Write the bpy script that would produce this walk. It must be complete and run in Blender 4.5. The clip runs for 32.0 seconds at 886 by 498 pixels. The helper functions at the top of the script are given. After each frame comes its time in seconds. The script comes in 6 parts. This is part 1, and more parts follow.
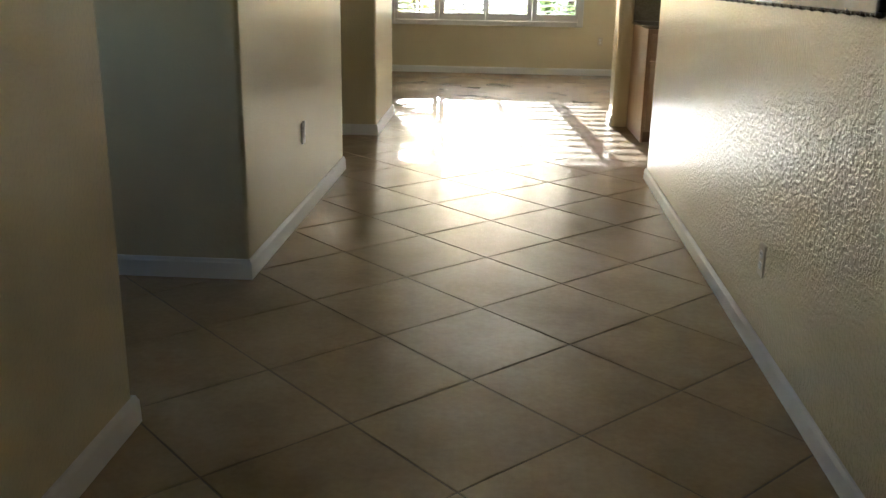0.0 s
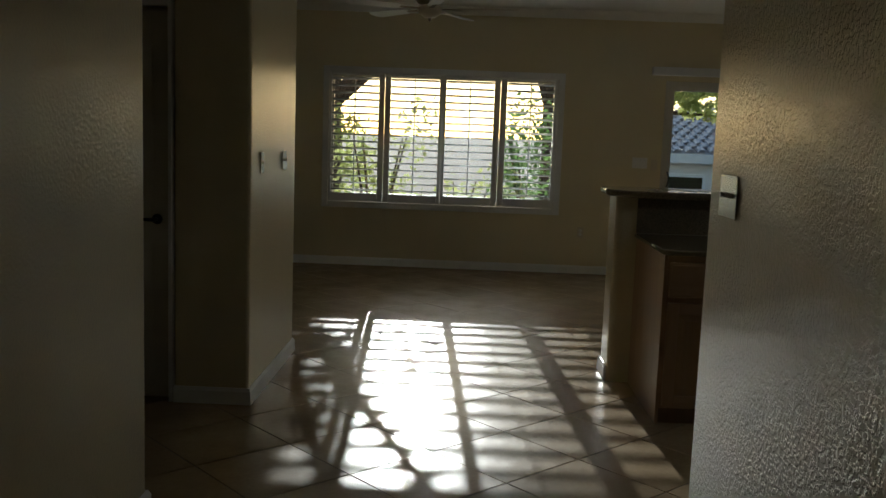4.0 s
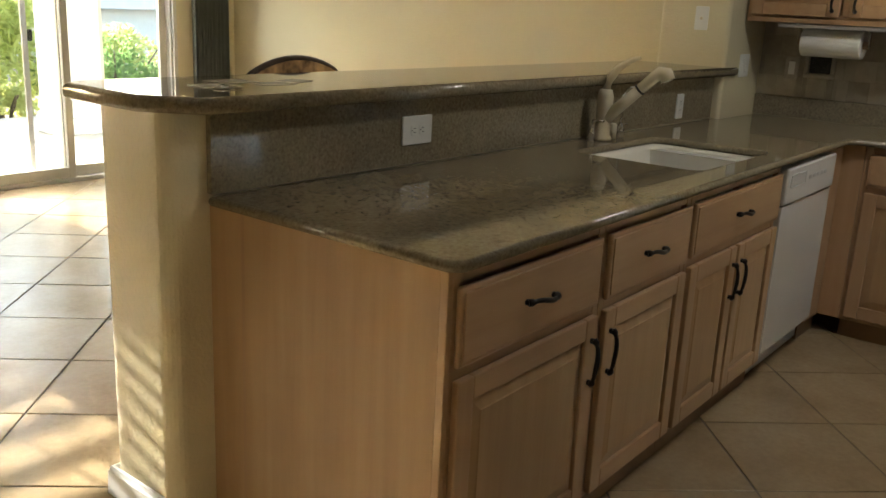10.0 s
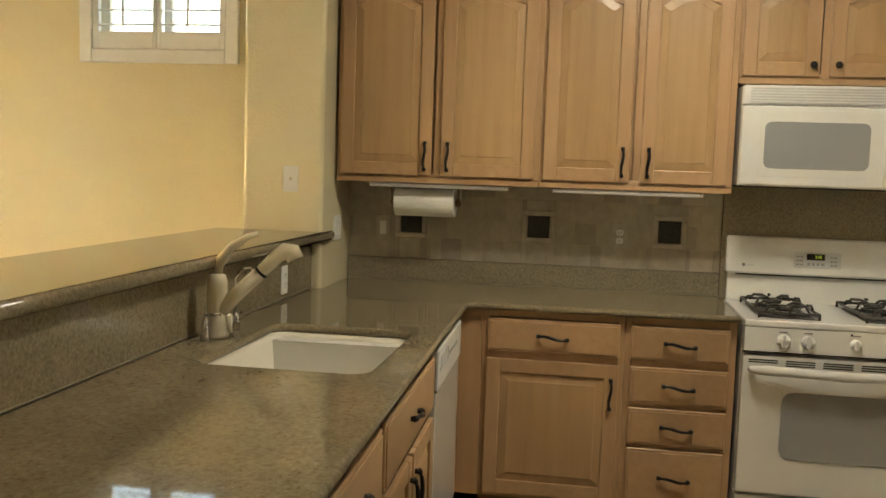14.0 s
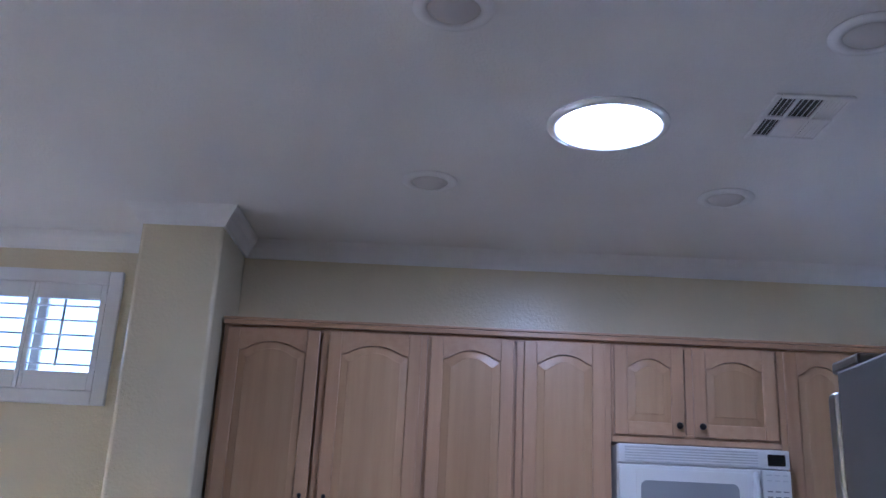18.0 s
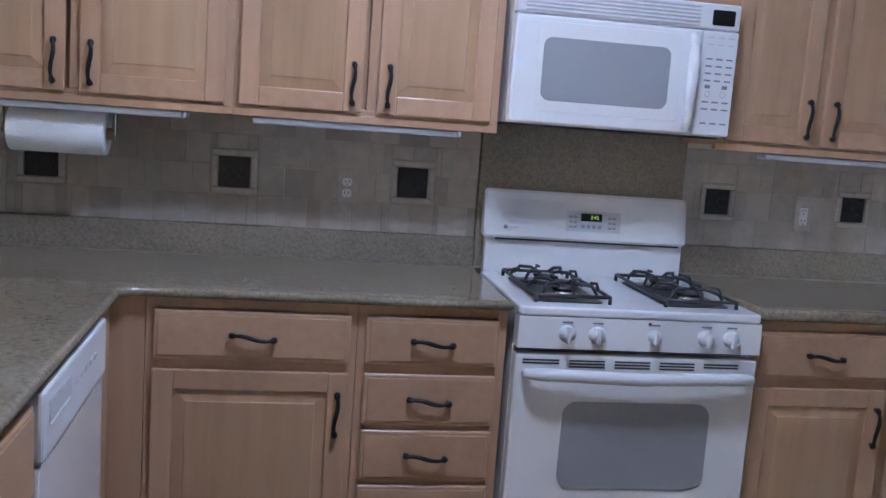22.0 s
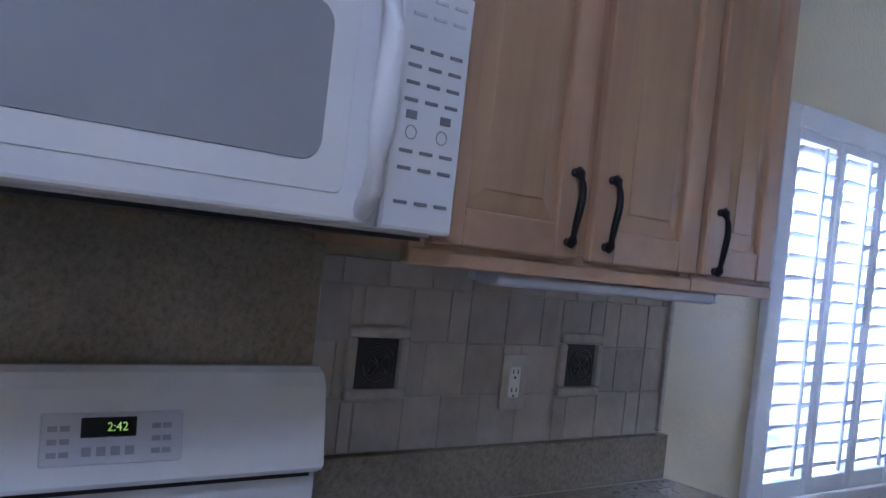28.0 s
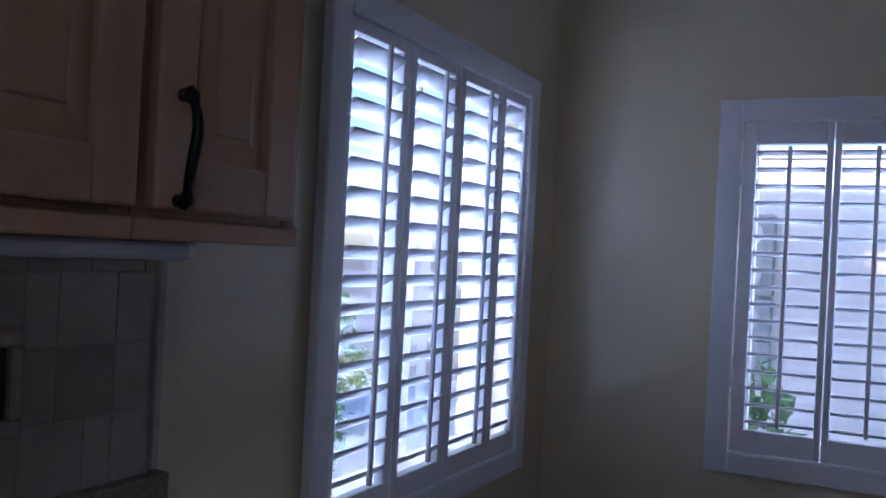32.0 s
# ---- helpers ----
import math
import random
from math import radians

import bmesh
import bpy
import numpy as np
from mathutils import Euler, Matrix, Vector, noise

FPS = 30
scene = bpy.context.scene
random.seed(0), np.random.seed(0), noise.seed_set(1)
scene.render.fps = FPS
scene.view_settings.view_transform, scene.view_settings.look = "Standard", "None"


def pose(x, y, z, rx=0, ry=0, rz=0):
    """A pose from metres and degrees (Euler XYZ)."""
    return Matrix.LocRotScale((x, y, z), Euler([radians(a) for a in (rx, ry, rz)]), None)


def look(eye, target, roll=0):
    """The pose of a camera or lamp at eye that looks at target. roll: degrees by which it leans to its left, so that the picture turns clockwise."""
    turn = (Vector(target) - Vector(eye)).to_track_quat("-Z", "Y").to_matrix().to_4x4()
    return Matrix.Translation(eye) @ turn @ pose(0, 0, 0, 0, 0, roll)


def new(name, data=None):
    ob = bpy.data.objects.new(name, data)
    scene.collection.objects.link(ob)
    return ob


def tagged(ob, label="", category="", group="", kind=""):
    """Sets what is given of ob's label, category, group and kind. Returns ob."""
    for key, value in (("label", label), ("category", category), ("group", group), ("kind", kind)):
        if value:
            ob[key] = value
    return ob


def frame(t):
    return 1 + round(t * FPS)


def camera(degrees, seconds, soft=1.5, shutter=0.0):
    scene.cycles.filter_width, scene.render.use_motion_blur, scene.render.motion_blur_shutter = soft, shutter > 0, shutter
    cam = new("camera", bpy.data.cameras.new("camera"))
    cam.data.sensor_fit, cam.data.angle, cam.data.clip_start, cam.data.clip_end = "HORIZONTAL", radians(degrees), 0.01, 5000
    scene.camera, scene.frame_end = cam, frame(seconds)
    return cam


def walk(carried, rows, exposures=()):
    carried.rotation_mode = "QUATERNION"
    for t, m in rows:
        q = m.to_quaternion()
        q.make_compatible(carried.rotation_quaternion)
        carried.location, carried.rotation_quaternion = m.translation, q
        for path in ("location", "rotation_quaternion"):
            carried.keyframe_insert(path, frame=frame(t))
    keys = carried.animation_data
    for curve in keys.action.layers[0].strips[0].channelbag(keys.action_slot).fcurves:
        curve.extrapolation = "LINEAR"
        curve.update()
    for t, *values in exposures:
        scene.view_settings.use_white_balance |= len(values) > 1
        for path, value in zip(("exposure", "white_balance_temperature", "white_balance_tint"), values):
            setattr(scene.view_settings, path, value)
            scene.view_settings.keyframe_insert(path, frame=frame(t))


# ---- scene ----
cam = camera(52.5, 32.0)
PATH = [
    (0, (-0.608, -1.894, 1.247), (-0.702, 0.018, 0.667), 1.0),
    (0.5, (-0.637, -1.645, 1.295), (-0.684, 0.275, 0.738), 0.5),
    (1, (-0.634, -1.417, 1.378), (-0.603, 0.503, 0.819), 4.0),
    (1.5, (-0.553, -1.114, 1.419), (-0.586, 0.833, 0.962), 3.1),
    (2, (-0.529, -0.825, 1.434), (-0.624, 1.140, 1.072), 2.8),
    (2.5, (-0.527, -0.411, 1.436), (-0.554, 1.563, 1.116), 2.2),
    (3, (-0.470, -0.006, 1.422), (-0.468, 1.968, 1.099), 2.8),
    (3.5, (-0.408, 0.355, 1.447), (-0.472, 2.334, 1.168), 2.1),
    (4, (-0.426, 0.787, 1.449), (-0.470, 2.770, 1.197), 2.1),
    (4.5, (-0.410, 1.196, 1.445), (-0.432, 3.184, 1.232), 1.6),
    (6.5, (-0.591, 2.702, 1.527), (-0.420, 4.672, 1.226), 1.8),
    (7, (-0.561, 3.166, 1.447), (-0.037, 5.068, 1.123), 1.4),
    (7.5, (-0.692, 3.499, 1.437), (0.227, 5.249, 1.132), 2.3),
    (8, (-0.684, 3.724, 1.423), (0.367, 5.375, 1.015), 1.7),
    (8.5, (-0.599, 3.939, 1.400), (0.595, 5.487, 0.979), -0.4),
    (9, (-0.594, 4.033, 1.384), (0.662, 5.503, 0.874), 0.1),
    (9.5, (-0.683, 4.158, 1.393), (0.713, 5.494, 0.880), 0.9),
    (10, (-0.749, 4.260, 1.403), (0.752, 5.472, 0.878), 2.7),
    (10.5, (-0.750, 4.360, 1.403), (0.810, 5.500, 0.888), 3.8),
    (11, (-0.629, 4.494, 1.439), (0.972, 5.595, 0.961), 2.3),
    (11.5, (-0.490, 4.599, 1.437), (1.153, 5.646, 0.986), 1.4),
    (12, (-0.419, 4.727, 1.449), (1.294, 5.658, 1.003), 1.7),
    (12.5, (-0.387, 4.908, 1.455), (1.459, 5.575, 1.073), 1.5),
    (13, (-0.364, 4.917, 1.482), (1.536, 5.422, 1.113), 2.7),
    (13.5, (-0.289, 4.967, 1.472), (1.658, 5.326, 1.187), 2.5),
    (14, (-0.219, 4.899, 1.455), (1.749, 5.213, 1.280), 1.9),
    (14.5, (-0.194, 4.892, 1.467), (1.786, 5.171, 1.443), 2.2),
    (15, (-0.180, 4.878, 1.473), (1.803, 5.113, 1.573), 1.4),
    (15.5, (-0.179, 4.896, 1.484), (1.798, 5.077, 1.724), 0.7),
    (17.5, (-0.206, 5.033, 1.434), (1.702, 5.080, 2.033), 2.5),
    (18, (-0.207, 5.021, 1.445), (1.699, 5.045, 2.048), 2.8),
    (18.5, (-0.193, 5.020, 1.431), (1.719, 5.056, 2.016), 2.3),
    (19, (-0.165, 5.007, 1.415), (1.759, 5.057, 1.959), 2.3),
    (19.5, (-0.129, 5.011, 1.406), (1.818, 5.088, 1.858), 2.3),
    (20, (-0.080, 5.104, 1.377), (1.902, 5.171, 1.637), 1.8),
    (20.5, (0.125, 5.137, 1.318), (2.120, 5.170, 1.460), 2.7),
    (21, (0.417, 5.103, 1.372), (2.413, 5.007, 1.303), 4.3),
    (21.5, (0.718, 4.993, 1.418), (2.700, 4.778, 1.251), 3.5),
    (22, (0.957, 4.920, 1.407), (2.910, 4.590, 1.135), 4.2),
    (22.5, (1.121, 4.892, 1.369), (3.040, 4.386, 1.120), 4.2),
    (23, (1.243, 4.802, 1.277), (3.120, 4.239, 0.877), 4.1),
    (23.5, (1.406, 4.756, 1.291), (3.280, 4.242, 0.818), 2.8),
    (24, (1.661, 4.782, 1.333), (3.493, 4.054, 1.000), 2.6),
    (24.5, (1.905, 4.797, 1.349), (3.679, 3.896, 1.147), 2.4),
    (25, (2.156, 4.692, 1.364), (3.872, 3.671, 1.243), 0.5),
    (25.5, (2.462, 4.661, 1.378), (4.041, 3.436, 1.291), 1.7),
    (26, (2.604, 4.679, 1.399), (4.018, 3.265, 1.426), 1.8),
    (26.5, (2.673, 4.698, 1.403), (4.019, 3.220, 1.457), 3.1),
    (28.5, (2.807, 4.163, 1.416), (4.392, 2.943, 1.405), 7.1),
    (29, (2.903, 4.005, 1.388), (4.498, 2.799, 1.347), 7.0),
    (29.5, (3.012, 3.872, 1.367), (4.649, 2.736, 1.204), 6.7),
    (30, (3.075, 3.728, 1.358), (4.622, 2.482, 1.124), 5.5),
    (30.5, (3.108, 3.638, 1.353), (4.448, 2.157, 1.251), 4.3),
    (31, (3.087, 3.597, 1.360), (4.273, 1.988, 1.287), 3.3),
    (31.5, (3.080, 3.583, 1.371), (4.138, 1.886, 1.330), 2.9),
    (32, (3.073, 3.556, 1.395), (3.973, 1.770, 1.404), 2.9),
]
# the film's camera opens, closes and cools its picture on the way
EXPO = [(0.0, 2.5, 6000, 8), (1.0, 2.1, 6000, 8), (2.0, 1.15, 6000, 6), (3.0, 0.55, 6000, 5), (4.0, -0.15, 6000, 4), (6.5, 1.1, 6000, 6), (8.0, 1.65, 6000, 6), (9.0, 2.05, 6100, 6), (10.0, 2.55, 6700, 7), (11.0, 3.1, 7300, 4), (12.0, 3.4, 8000, 5), (13.0, 3.35, 8300, 5), (14.0, 3.32, 8300, 5), (15.0, 2.85, 5800, 14), (18.0, 2.6, 4400, 25), (19.0, 2.65, 4400, 25), (20.0, 2.95, 4400, 24), (22.0, 3.45, 4600, 22), (23.0, 3.55, 4600, 22), (25.0, 3.35, 4600, 28), (26.0, 2.4, 4600, 27), (29.0, 2.95, 4500, 24), (30.0, 3.4, 4500, 24), (31.0, 1.45, 4400, 28), (32.0, 0.55, 4700, 29)]
walk(cam, [(t, look(eye, target, roll)) for t, eye, target, roll in PATH], EXPO)

# ---- world, sun, exposure ----
SUN_AZ, SUN_EL = radians(3.4), radians(15.3)      # sun stands to the north, a little west, low
world = bpy.data.worlds.new("sky")
scene.world = world
world.use_nodes = True
wn = world.node_tree
sky = wn.nodes.new("ShaderNodeTexSky")
sky.sky_type = 'NISHITA'
sky.sun_disc = False
sky.sun_elevation = SUN_EL
sky.sun_rotation = -SUN_AZ
wn.nodes["Background"].inputs[1].default_value = 0.15
wn.links.new(sky.outputs[0], wn.nodes["Background"].inputs[0])
sun = new("sun", bpy.data.lights.new("sun", 'SUN'))
sun.data.energy, sun.data.angle, sun.data.color = 5.0, radians(0.4), (1.0, 0.965, 0.90)
sun_way = Vector((-math.sin(SUN_AZ) * math.cos(SUN_EL), math.cos(SUN_AZ) * math.cos(SUN_EL), math.sin(SUN_EL)))
sun.matrix_world = Matrix.Translation((0, 30, 12)) @ sun_way.to_track_quat("Z", "Y").to_matrix().to_4x4()


def sky_lamp(name, m, w, h, watts, color=(0.86, 0.93, 1.0)):
    """An added area lamp that stands in for the sky's light at an opening."""
    d = bpy.data.lights.new(name, 'AREA')
    d.shape, d.size, d.size_y, d.energy, d.color = 'RECTANGLE', w, h, watts, color
    ob = new(name, d)
    ob.matrix_world = m
    return ob


# ---- plan, in metres ----
YN = 10.53                      # north wall of the family room, inner face
XE = 4.10                       # east wall, inner face
YS = 0.705                      # south wall of the breakfast nook
CEIL = 2.80
HX0, HX1 = 0.43, 0.56           # wall between hall and kitchen
HEND = 3.955                    # where that wall ends
LX = -1.575                     # left wall of the hall
PFX, PY0, PY1 = -1.525, 5.36, 6.56    # pier: east face, south and north faces
XW = -3.2                       # west end of the house's open part
YB = -3.4                       # south end of the hall
CT = 0.914                      # worktop height
BAR = 1.165                     # raised bar height
YF, YK = 5.333, 6.12             # peninsula cabinet face, peninsula splash
PX0, PX1 = 0.585, 3.45          # peninsula worktop
PIL = (3.62, 6.06, 6.43)        # pillar: west face, south face, north face

# The first three hang unseen outside, above their openings, to brighten the rooms.
sky_lamp("sky_light_slider", look((2.65, YN + 0.62, 2.46), (2.3, 6.0, 0.2)), 1.7, 0.34, 11)
sky_lamp("sky_light_nook", look((XE + 0.75, 1.53, 2.35), (XE - 0.6, 1.56, 0.9)), 0.9, 0.5, 56)
sky_lamp("sky_light_nook_south", look((2.97, YS - 0.75, 2.3), (2.97, YS + 0.6, 0.9)), 1.1, 0.5, 32)
sky_lamp("skylight_tube", look((2.58, 4.515, CEIL - 0.012), (2.58, 4.515, 0)), 0.32, 0.32, 1.7, (1.0, 0.99, 0.97))


# ---- materials ----
def nodes_of(name):
    m = bpy.data.materials.new(name)
    m.use_nodes = True
    t = m.node_tree
    return m, t, t.nodes["Principled BSDF"]


def ramp(t, fac, stops):
    r = t.nodes.new("ShaderNodeValToRGB")
    el = r.color_ramp.elements
    while len(el) < len(stops):
        el.new(0.5)
    for e, (p, c) in zip(el, stops):
        e.position, e.color = p, (*c, 1)
    t.links.new(fac, r.inputs[0])
    return r.outputs[0]


def tex(t, kind, scale, detail=4.0, stretch=None, coord="Object", rough=0.6):
    c = t.nodes.new("ShaderNodeNewGeometry" if coord == "Position" else "ShaderNodeTexCoord")
    n = t.nodes.new("ShaderNodeTexNoise" if kind == "noise" else "ShaderNodeTexVoronoi")
    n.inputs["Scale"].default_value = scale
    if kind == "noise":
        n.inputs["Detail"].default_value = detail
        n.inputs["Roughness"].default_value = rough
    src = c.outputs[coord]
    if stretch:
        mp = t.nodes.new("ShaderNodeMapping")
        mp.inputs["Scale"].default_value = stretch
        t.links.new(src, mp.inputs[0])
        src = mp.outputs[0]
    t.links.new(src, n.inputs["Vector"])
    return n


def bump(t, b, height, strength, distance=0.01):
    n = t.nodes.new("ShaderNodeBump")
    n.inputs["Strength"].default_value = strength
    n.inputs["Distance"].default_value = distance
    t.links.new(height, n.inputs["Height"])
    t.links.new(n.outputs[0], b.inputs["Normal"])


def mix(t, a, b, fac, mode='MIX'):
    n = t.nodes.new("ShaderNodeMix")
    n.data_type, n.blend_type = 'RGBA', mode
    for v, s in ((a, n.inputs[6]), (b, n.inputs[7])):
        if isinstance(v, tuple):
            s.default_value = (*v, 1)
        else:
            t.links.new(v, s)
    if isinstance(fac, float):
        n.inputs[0].default_value = fac
    else:
        t.links.new(fac, n.inputs[0])
    return n.outputs[2]


def plain(name, color, rough=0.5, metal=0.0, vary=0.06, scale=6.0, grain=0.0, gscale=200.0, coat=0.0, spec=0.5):
    """A painted or cast surface: faint blotches, and fine relief where wanted."""
    m, t, b = nodes_of(name)
    n = tex(t, "noise", scale, 3)
    lo = tuple(c * (1 - vary) for c in color)
    hi = tuple(min(1, c * (1 + vary)) for c in color)
    t.links.new(ramp(t, n.outputs[0], ((0.3, lo), (0.7, hi))), b.inputs["Base Color"])
    b.inputs["Roughness"].default_value = rough
    b.inputs["Metallic"].default_value = metal
    b.inputs["Coat Weight"].default_value = coat
    b.inputs["Specular IOR Level"].default_value = spec
    if grain:
        bump(t, b, tex(t, "noise", gscale, 3).outputs[0], grain, 0.002)
    return m


def wall_paint(name, color, rough=0.24, relief=0.0015, strength=0.5, size=75, edge=0.08):
    """Knockdown-textured drywall, satin paint."""
    m, t, b = nodes_of(name)
    n = tex(t, "noise", 1.3, 4)
    t.links.new(ramp(t, n.outputs[0], ((0.3, tuple(c * 0.96 for c in color)), (0.7, color))), b.inputs["Base Color"])
    b.inputs["Roughness"].default_value = rough
    v = tex(t, "noise", size, 2, rough=0.45)
    h = ramp(t, v.outputs[0], ((0.5 - edge, (0, 0, 0)), (0.5 + edge, (1, 1, 1))))
    bump(t, b, h, strength, relief)
    return m


def maple(name="maple", tint=1.0, along=(1.0, 1.0, 0.06), hue=(1.0, 1.0, 1.0)):
    m, t, b = nodes_of(name)
    g = tex(t, "noise", 26, 6, along)
    big = tex(t, "noise", 1.6, 3, (1.2, 1.2, 0.35))
    o = t.nodes.new("ShaderNodeObjectInfo")
    base = ramp(t, g.outputs[0], tuple((p, tuple(v * h * tint for v, h in zip(c, hue))) for p, c in ((0.25, (0.49, 0.31, 0.172)), (0.5, (0.55, 0.357, 0.205)), (0.8, (0.60, 0.403, 0.245)))))
    blot = ramp(t, big.outputs[0], ((0.3, (0.86, 0.84, 0.82)), (0.75, (1.0, 1.0, 1.0))))
    each = ramp(t, o.outputs["Random"], ((0.0, (0.9, 0.88, 0.86)), (1.0, (1.0, 1.0, 1.0))))
    t.links.new(mix(t, mix(t, base, blot, 1.0, 'MULTIPLY'), each, 1.0, 'MULTIPLY'), b.inputs["Base Color"])
    b.inputs["Roughness"].default_value = 0.36
    b.inputs["Coat Weight"].default_value = 0.25
    b.inputs["Coat Roughness"].default_value = 0.25
    bump(t, b, g.outputs[0], 0.08, 0.001)
    return m


def granite(name, rough=0.04, pale=0.0):
    m, t, b = nodes_of(name)
    n1 = tex(t, "noise", 90, 5)
    n2 = tex(t, "noise", 230, 3)
    n3 = tex(t, "noise", 9, 3)
    c = ramp(t, n1.outputs[0], ((0.3, (0.175, 0.14, 0.088)), (0.46, (0.255, 0.212, 0.138)), (0.6, (0.295, 0.25, 0.168)), (0.75, (0.36, 0.31, 0.222))))
    f = ramp(t, n2.outputs[0], ((0.33, (0.76, 0.72, 0.67)), (0.44, (1, 1, 1)), (0.62, (1, 1, 1)), (0.72, (1.15, 1.13, 1.08))))
    s = ramp(t, n3.outputs[0], ((0.3, (0.85, 0.85, 0.85)), (0.7, (1.0, 1.0, 1.0))))
    t.links.new(mix(t, mix(t, mix(t, c, f, 1.0, 'MULTIPLY'), s, 1.0, 'MULTIPLY'), (0.42, 0.395, 0.345), pale), b.inputs["Base Color"])
    b.inputs["Roughness"].default_value = rough
    b.inputs["IOR"].default_value = 1.6
    return m


def floor_tile(name):
    m, t, b = nodes_of(name)
    o = t.nodes.new("ShaderNodeObjectInfo")
    g = t.nodes.new("ShaderNodeNewGeometry")
    n1 = tex(t, "noise", 3.2, 5, coord="Position")
    n2 = tex(t, "noise", 40, 4, coord="Position")
    c = ramp(t, n1.outputs[0], ((0.25, (0.34, 0.24, 0.135)), (0.5, (0.43, 0.32, 0.19)), (0.78, (0.50, 0.395, 0.25))))
    f = ramp(t, n2.outputs[0], ((0.3, (0.88, 0.87, 0.86)), (0.7, (1, 1, 1))))
    r = ramp(t, o.outputs["Random"], ((0, (0.88, 0.88, 0.87)), (1, (1.0, 1.0, 1.0))))
    r2 = ramp(t, g.outputs["Random Per Island"], ((0, (0.9, 0.9, 0.9)), (1, (1.0, 1.0, 1.0))))
    t.links.new(mix(t, mix(t, mix(t, c, f, 1.0, 'MULTIPLY'), r, 1.0, 'MULTIPLY'), r2, 1.0, 'MULTIPLY'), b.inputs["Base Color"])
    t.links.new(ramp(t, n1.outputs[0], ((0.3, (0.21, 0.21, 0.21)), (0.7, (0.252, 0.252, 0.252)))), b.inputs["Roughness"])
    bump(t, b, tex(t, "noise", 14, 4, coord="Position").outputs[0], 0.22, 0.006)
    return m


def stone_tile(name):
    """Tumbled travertine, each piece its own shade."""
    m, t, b = nodes_of(name)
    o = t.nodes.new("ShaderNodeObjectInfo")
    n1 = tex(t, "noise", 22, 5, coord="Position")
    c = ramp(t, n1.outputs[0], ((0.25, (0.375, 0.33, 0.262)), (0.55, (0.44, 0.395, 0.32)), (0.8, (0.50, 0.455, 0.38))))
    r = ramp(t, o.outputs["Random"], ((0.0, (0.80, 0.785, 0.76)), (0.3, (0.93, 0.92, 0.90)), (0.7, (1.0, 0.99, 0.97)), (1.0, (1.09, 1.08, 1.06))))
    t.links.new(mix(t, c, r, 1.0, 'MULTIPLY'), b.inputs["Base Color"])
    b.inputs["Roughness"].default_value = 0.62
    bump(t, b, tex(t, "noise", 90, 4, coord="Position").outputs[0], 0.35, 0.003)
    return m


def leaves(name, a, c):
    m, t, b = nodes_of(name)
    g = t.nodes.new("ShaderNodeNewGeometry")
    t.links.new(ramp(t, g.outputs["Random Per Island"], ((0, a), (1, c))), b.inputs["Base Color"])
    b.inputs["Roughness"].default_value = 0.55
    b.inputs["Transmission Weight"].default_value = 0.0
    b.inputs["Subsurface Weight"].default_value = 0.0
    tr = t.nodes.new("ShaderNodeBsdfTranslucent")
    tr.inputs[0].default_value = (*[min(1, v * 2.4) for v in c], 1)
    mx = t.nodes.new("ShaderNodeMixShader")
    mx.inputs[0].default_value = 0.5
    out = t.nodes["Material Output"]
    t.links.new(b.outputs[0], mx.inputs[1])
    t.links.new(tr.outputs[0], mx.inputs[2])
    t.links.new(mx.outputs[0], out.inputs[0])
    return m


def glass(name, tint=(1, 1, 1), rough=0.0):
    m, t, b = nodes_of(name)
    b.inputs["Base Color"].default_value = (*tint, 1)
    b.inputs["Transmission Weight"].default_value = 1.0
    b.inputs["Roughness"].default_value = rough
    b.inputs["IOR"].default_value = 1.45
    return m


def glow(name, color, strength):
    m, t, b = nodes_of(name)
    b.inputs["Base Color"].default_value = (*color, 1)
    b.inputs["Emission Color"].default_value = (*color, 1)
    b.inputs["Emission Strength"].default_value = strength
    return m


WALL = wall_paint("cream_wall_paint", (0.75, 0.672, 0.468), relief=0.0012, strength=0.42)
WALL_H = wall_paint("cream_hall_paint", (0.76, 0.675, 0.46), 0.24, 0.005, 1.0, 78, 0.06)     # heavier knockdown
CEILW = wall_paint("white_ceiling_paint", (0.85, 0.845, 0.83), 0.8)
TRIM = plain("white_semigloss_trim", (0.84, 0.84, 0.83), 0.34, vary=0.03)
SHUT = plain("white_shutter_paint", (0.80, 0.81, 0.83), 0.38, vary=0.02)
FLOOR = floor_tile("beige_ceramic_tile")
GROUT = plain("brown_grout", (0.135, 0.105, 0.075), 0.85, vary=0.2, scale=30, grain=0.4)
MAPLE = maple()
MAPLE_H = maple("maple_rails", 1.0, (1.0, 0.06, 1.0))
MAPLE_X = maple("maple_rails_across", 1.0, (0.06, 1.0, 1.0))
# Darker copy of the maple: the carcases' shade is put into its colour.
MAPLE_SHADE = maple("maple_shaded_copy", 0.92)
MAPLE_P = maple("maple_panel_veneer", 0.98, hue=(1.0, 1.015, 0.95))
TOE = plain("brown_toe_kick", (0.25, 0.145, 0.07), 0.5, vary=0.15)
GRAN = granite("polished_tan_granite")
# Lighter copy of the granite: light missing on the splash put into its colour.
GRAN_LIT = granite("lit_granite_splash", 0.22, 0.12)
STONE = stone_tile("tumbled_travertine")
LINER = plain("stone_liner", (0.46, 0.415, 0.345), 0.55, vary=0.12, scale=40, grain=0.3)
BLACK_T = plain("black_relief_tile", (0.022, 0.02, 0.018), 0.32, vary=0.3, scale=60)
CAULK = plain("stone_coloured_caulk", (0.30, 0.255, 0.18), 0.6, vary=0.1)
TGROUT = plain("splash_grout", (0.44, 0.38, 0.295), 0.85, vary=0.1, scale=40)
ENAMEL = plain("white_enamel", (0.78, 0.77, 0.74), 0.2, vary=0.01, coat=0.3)
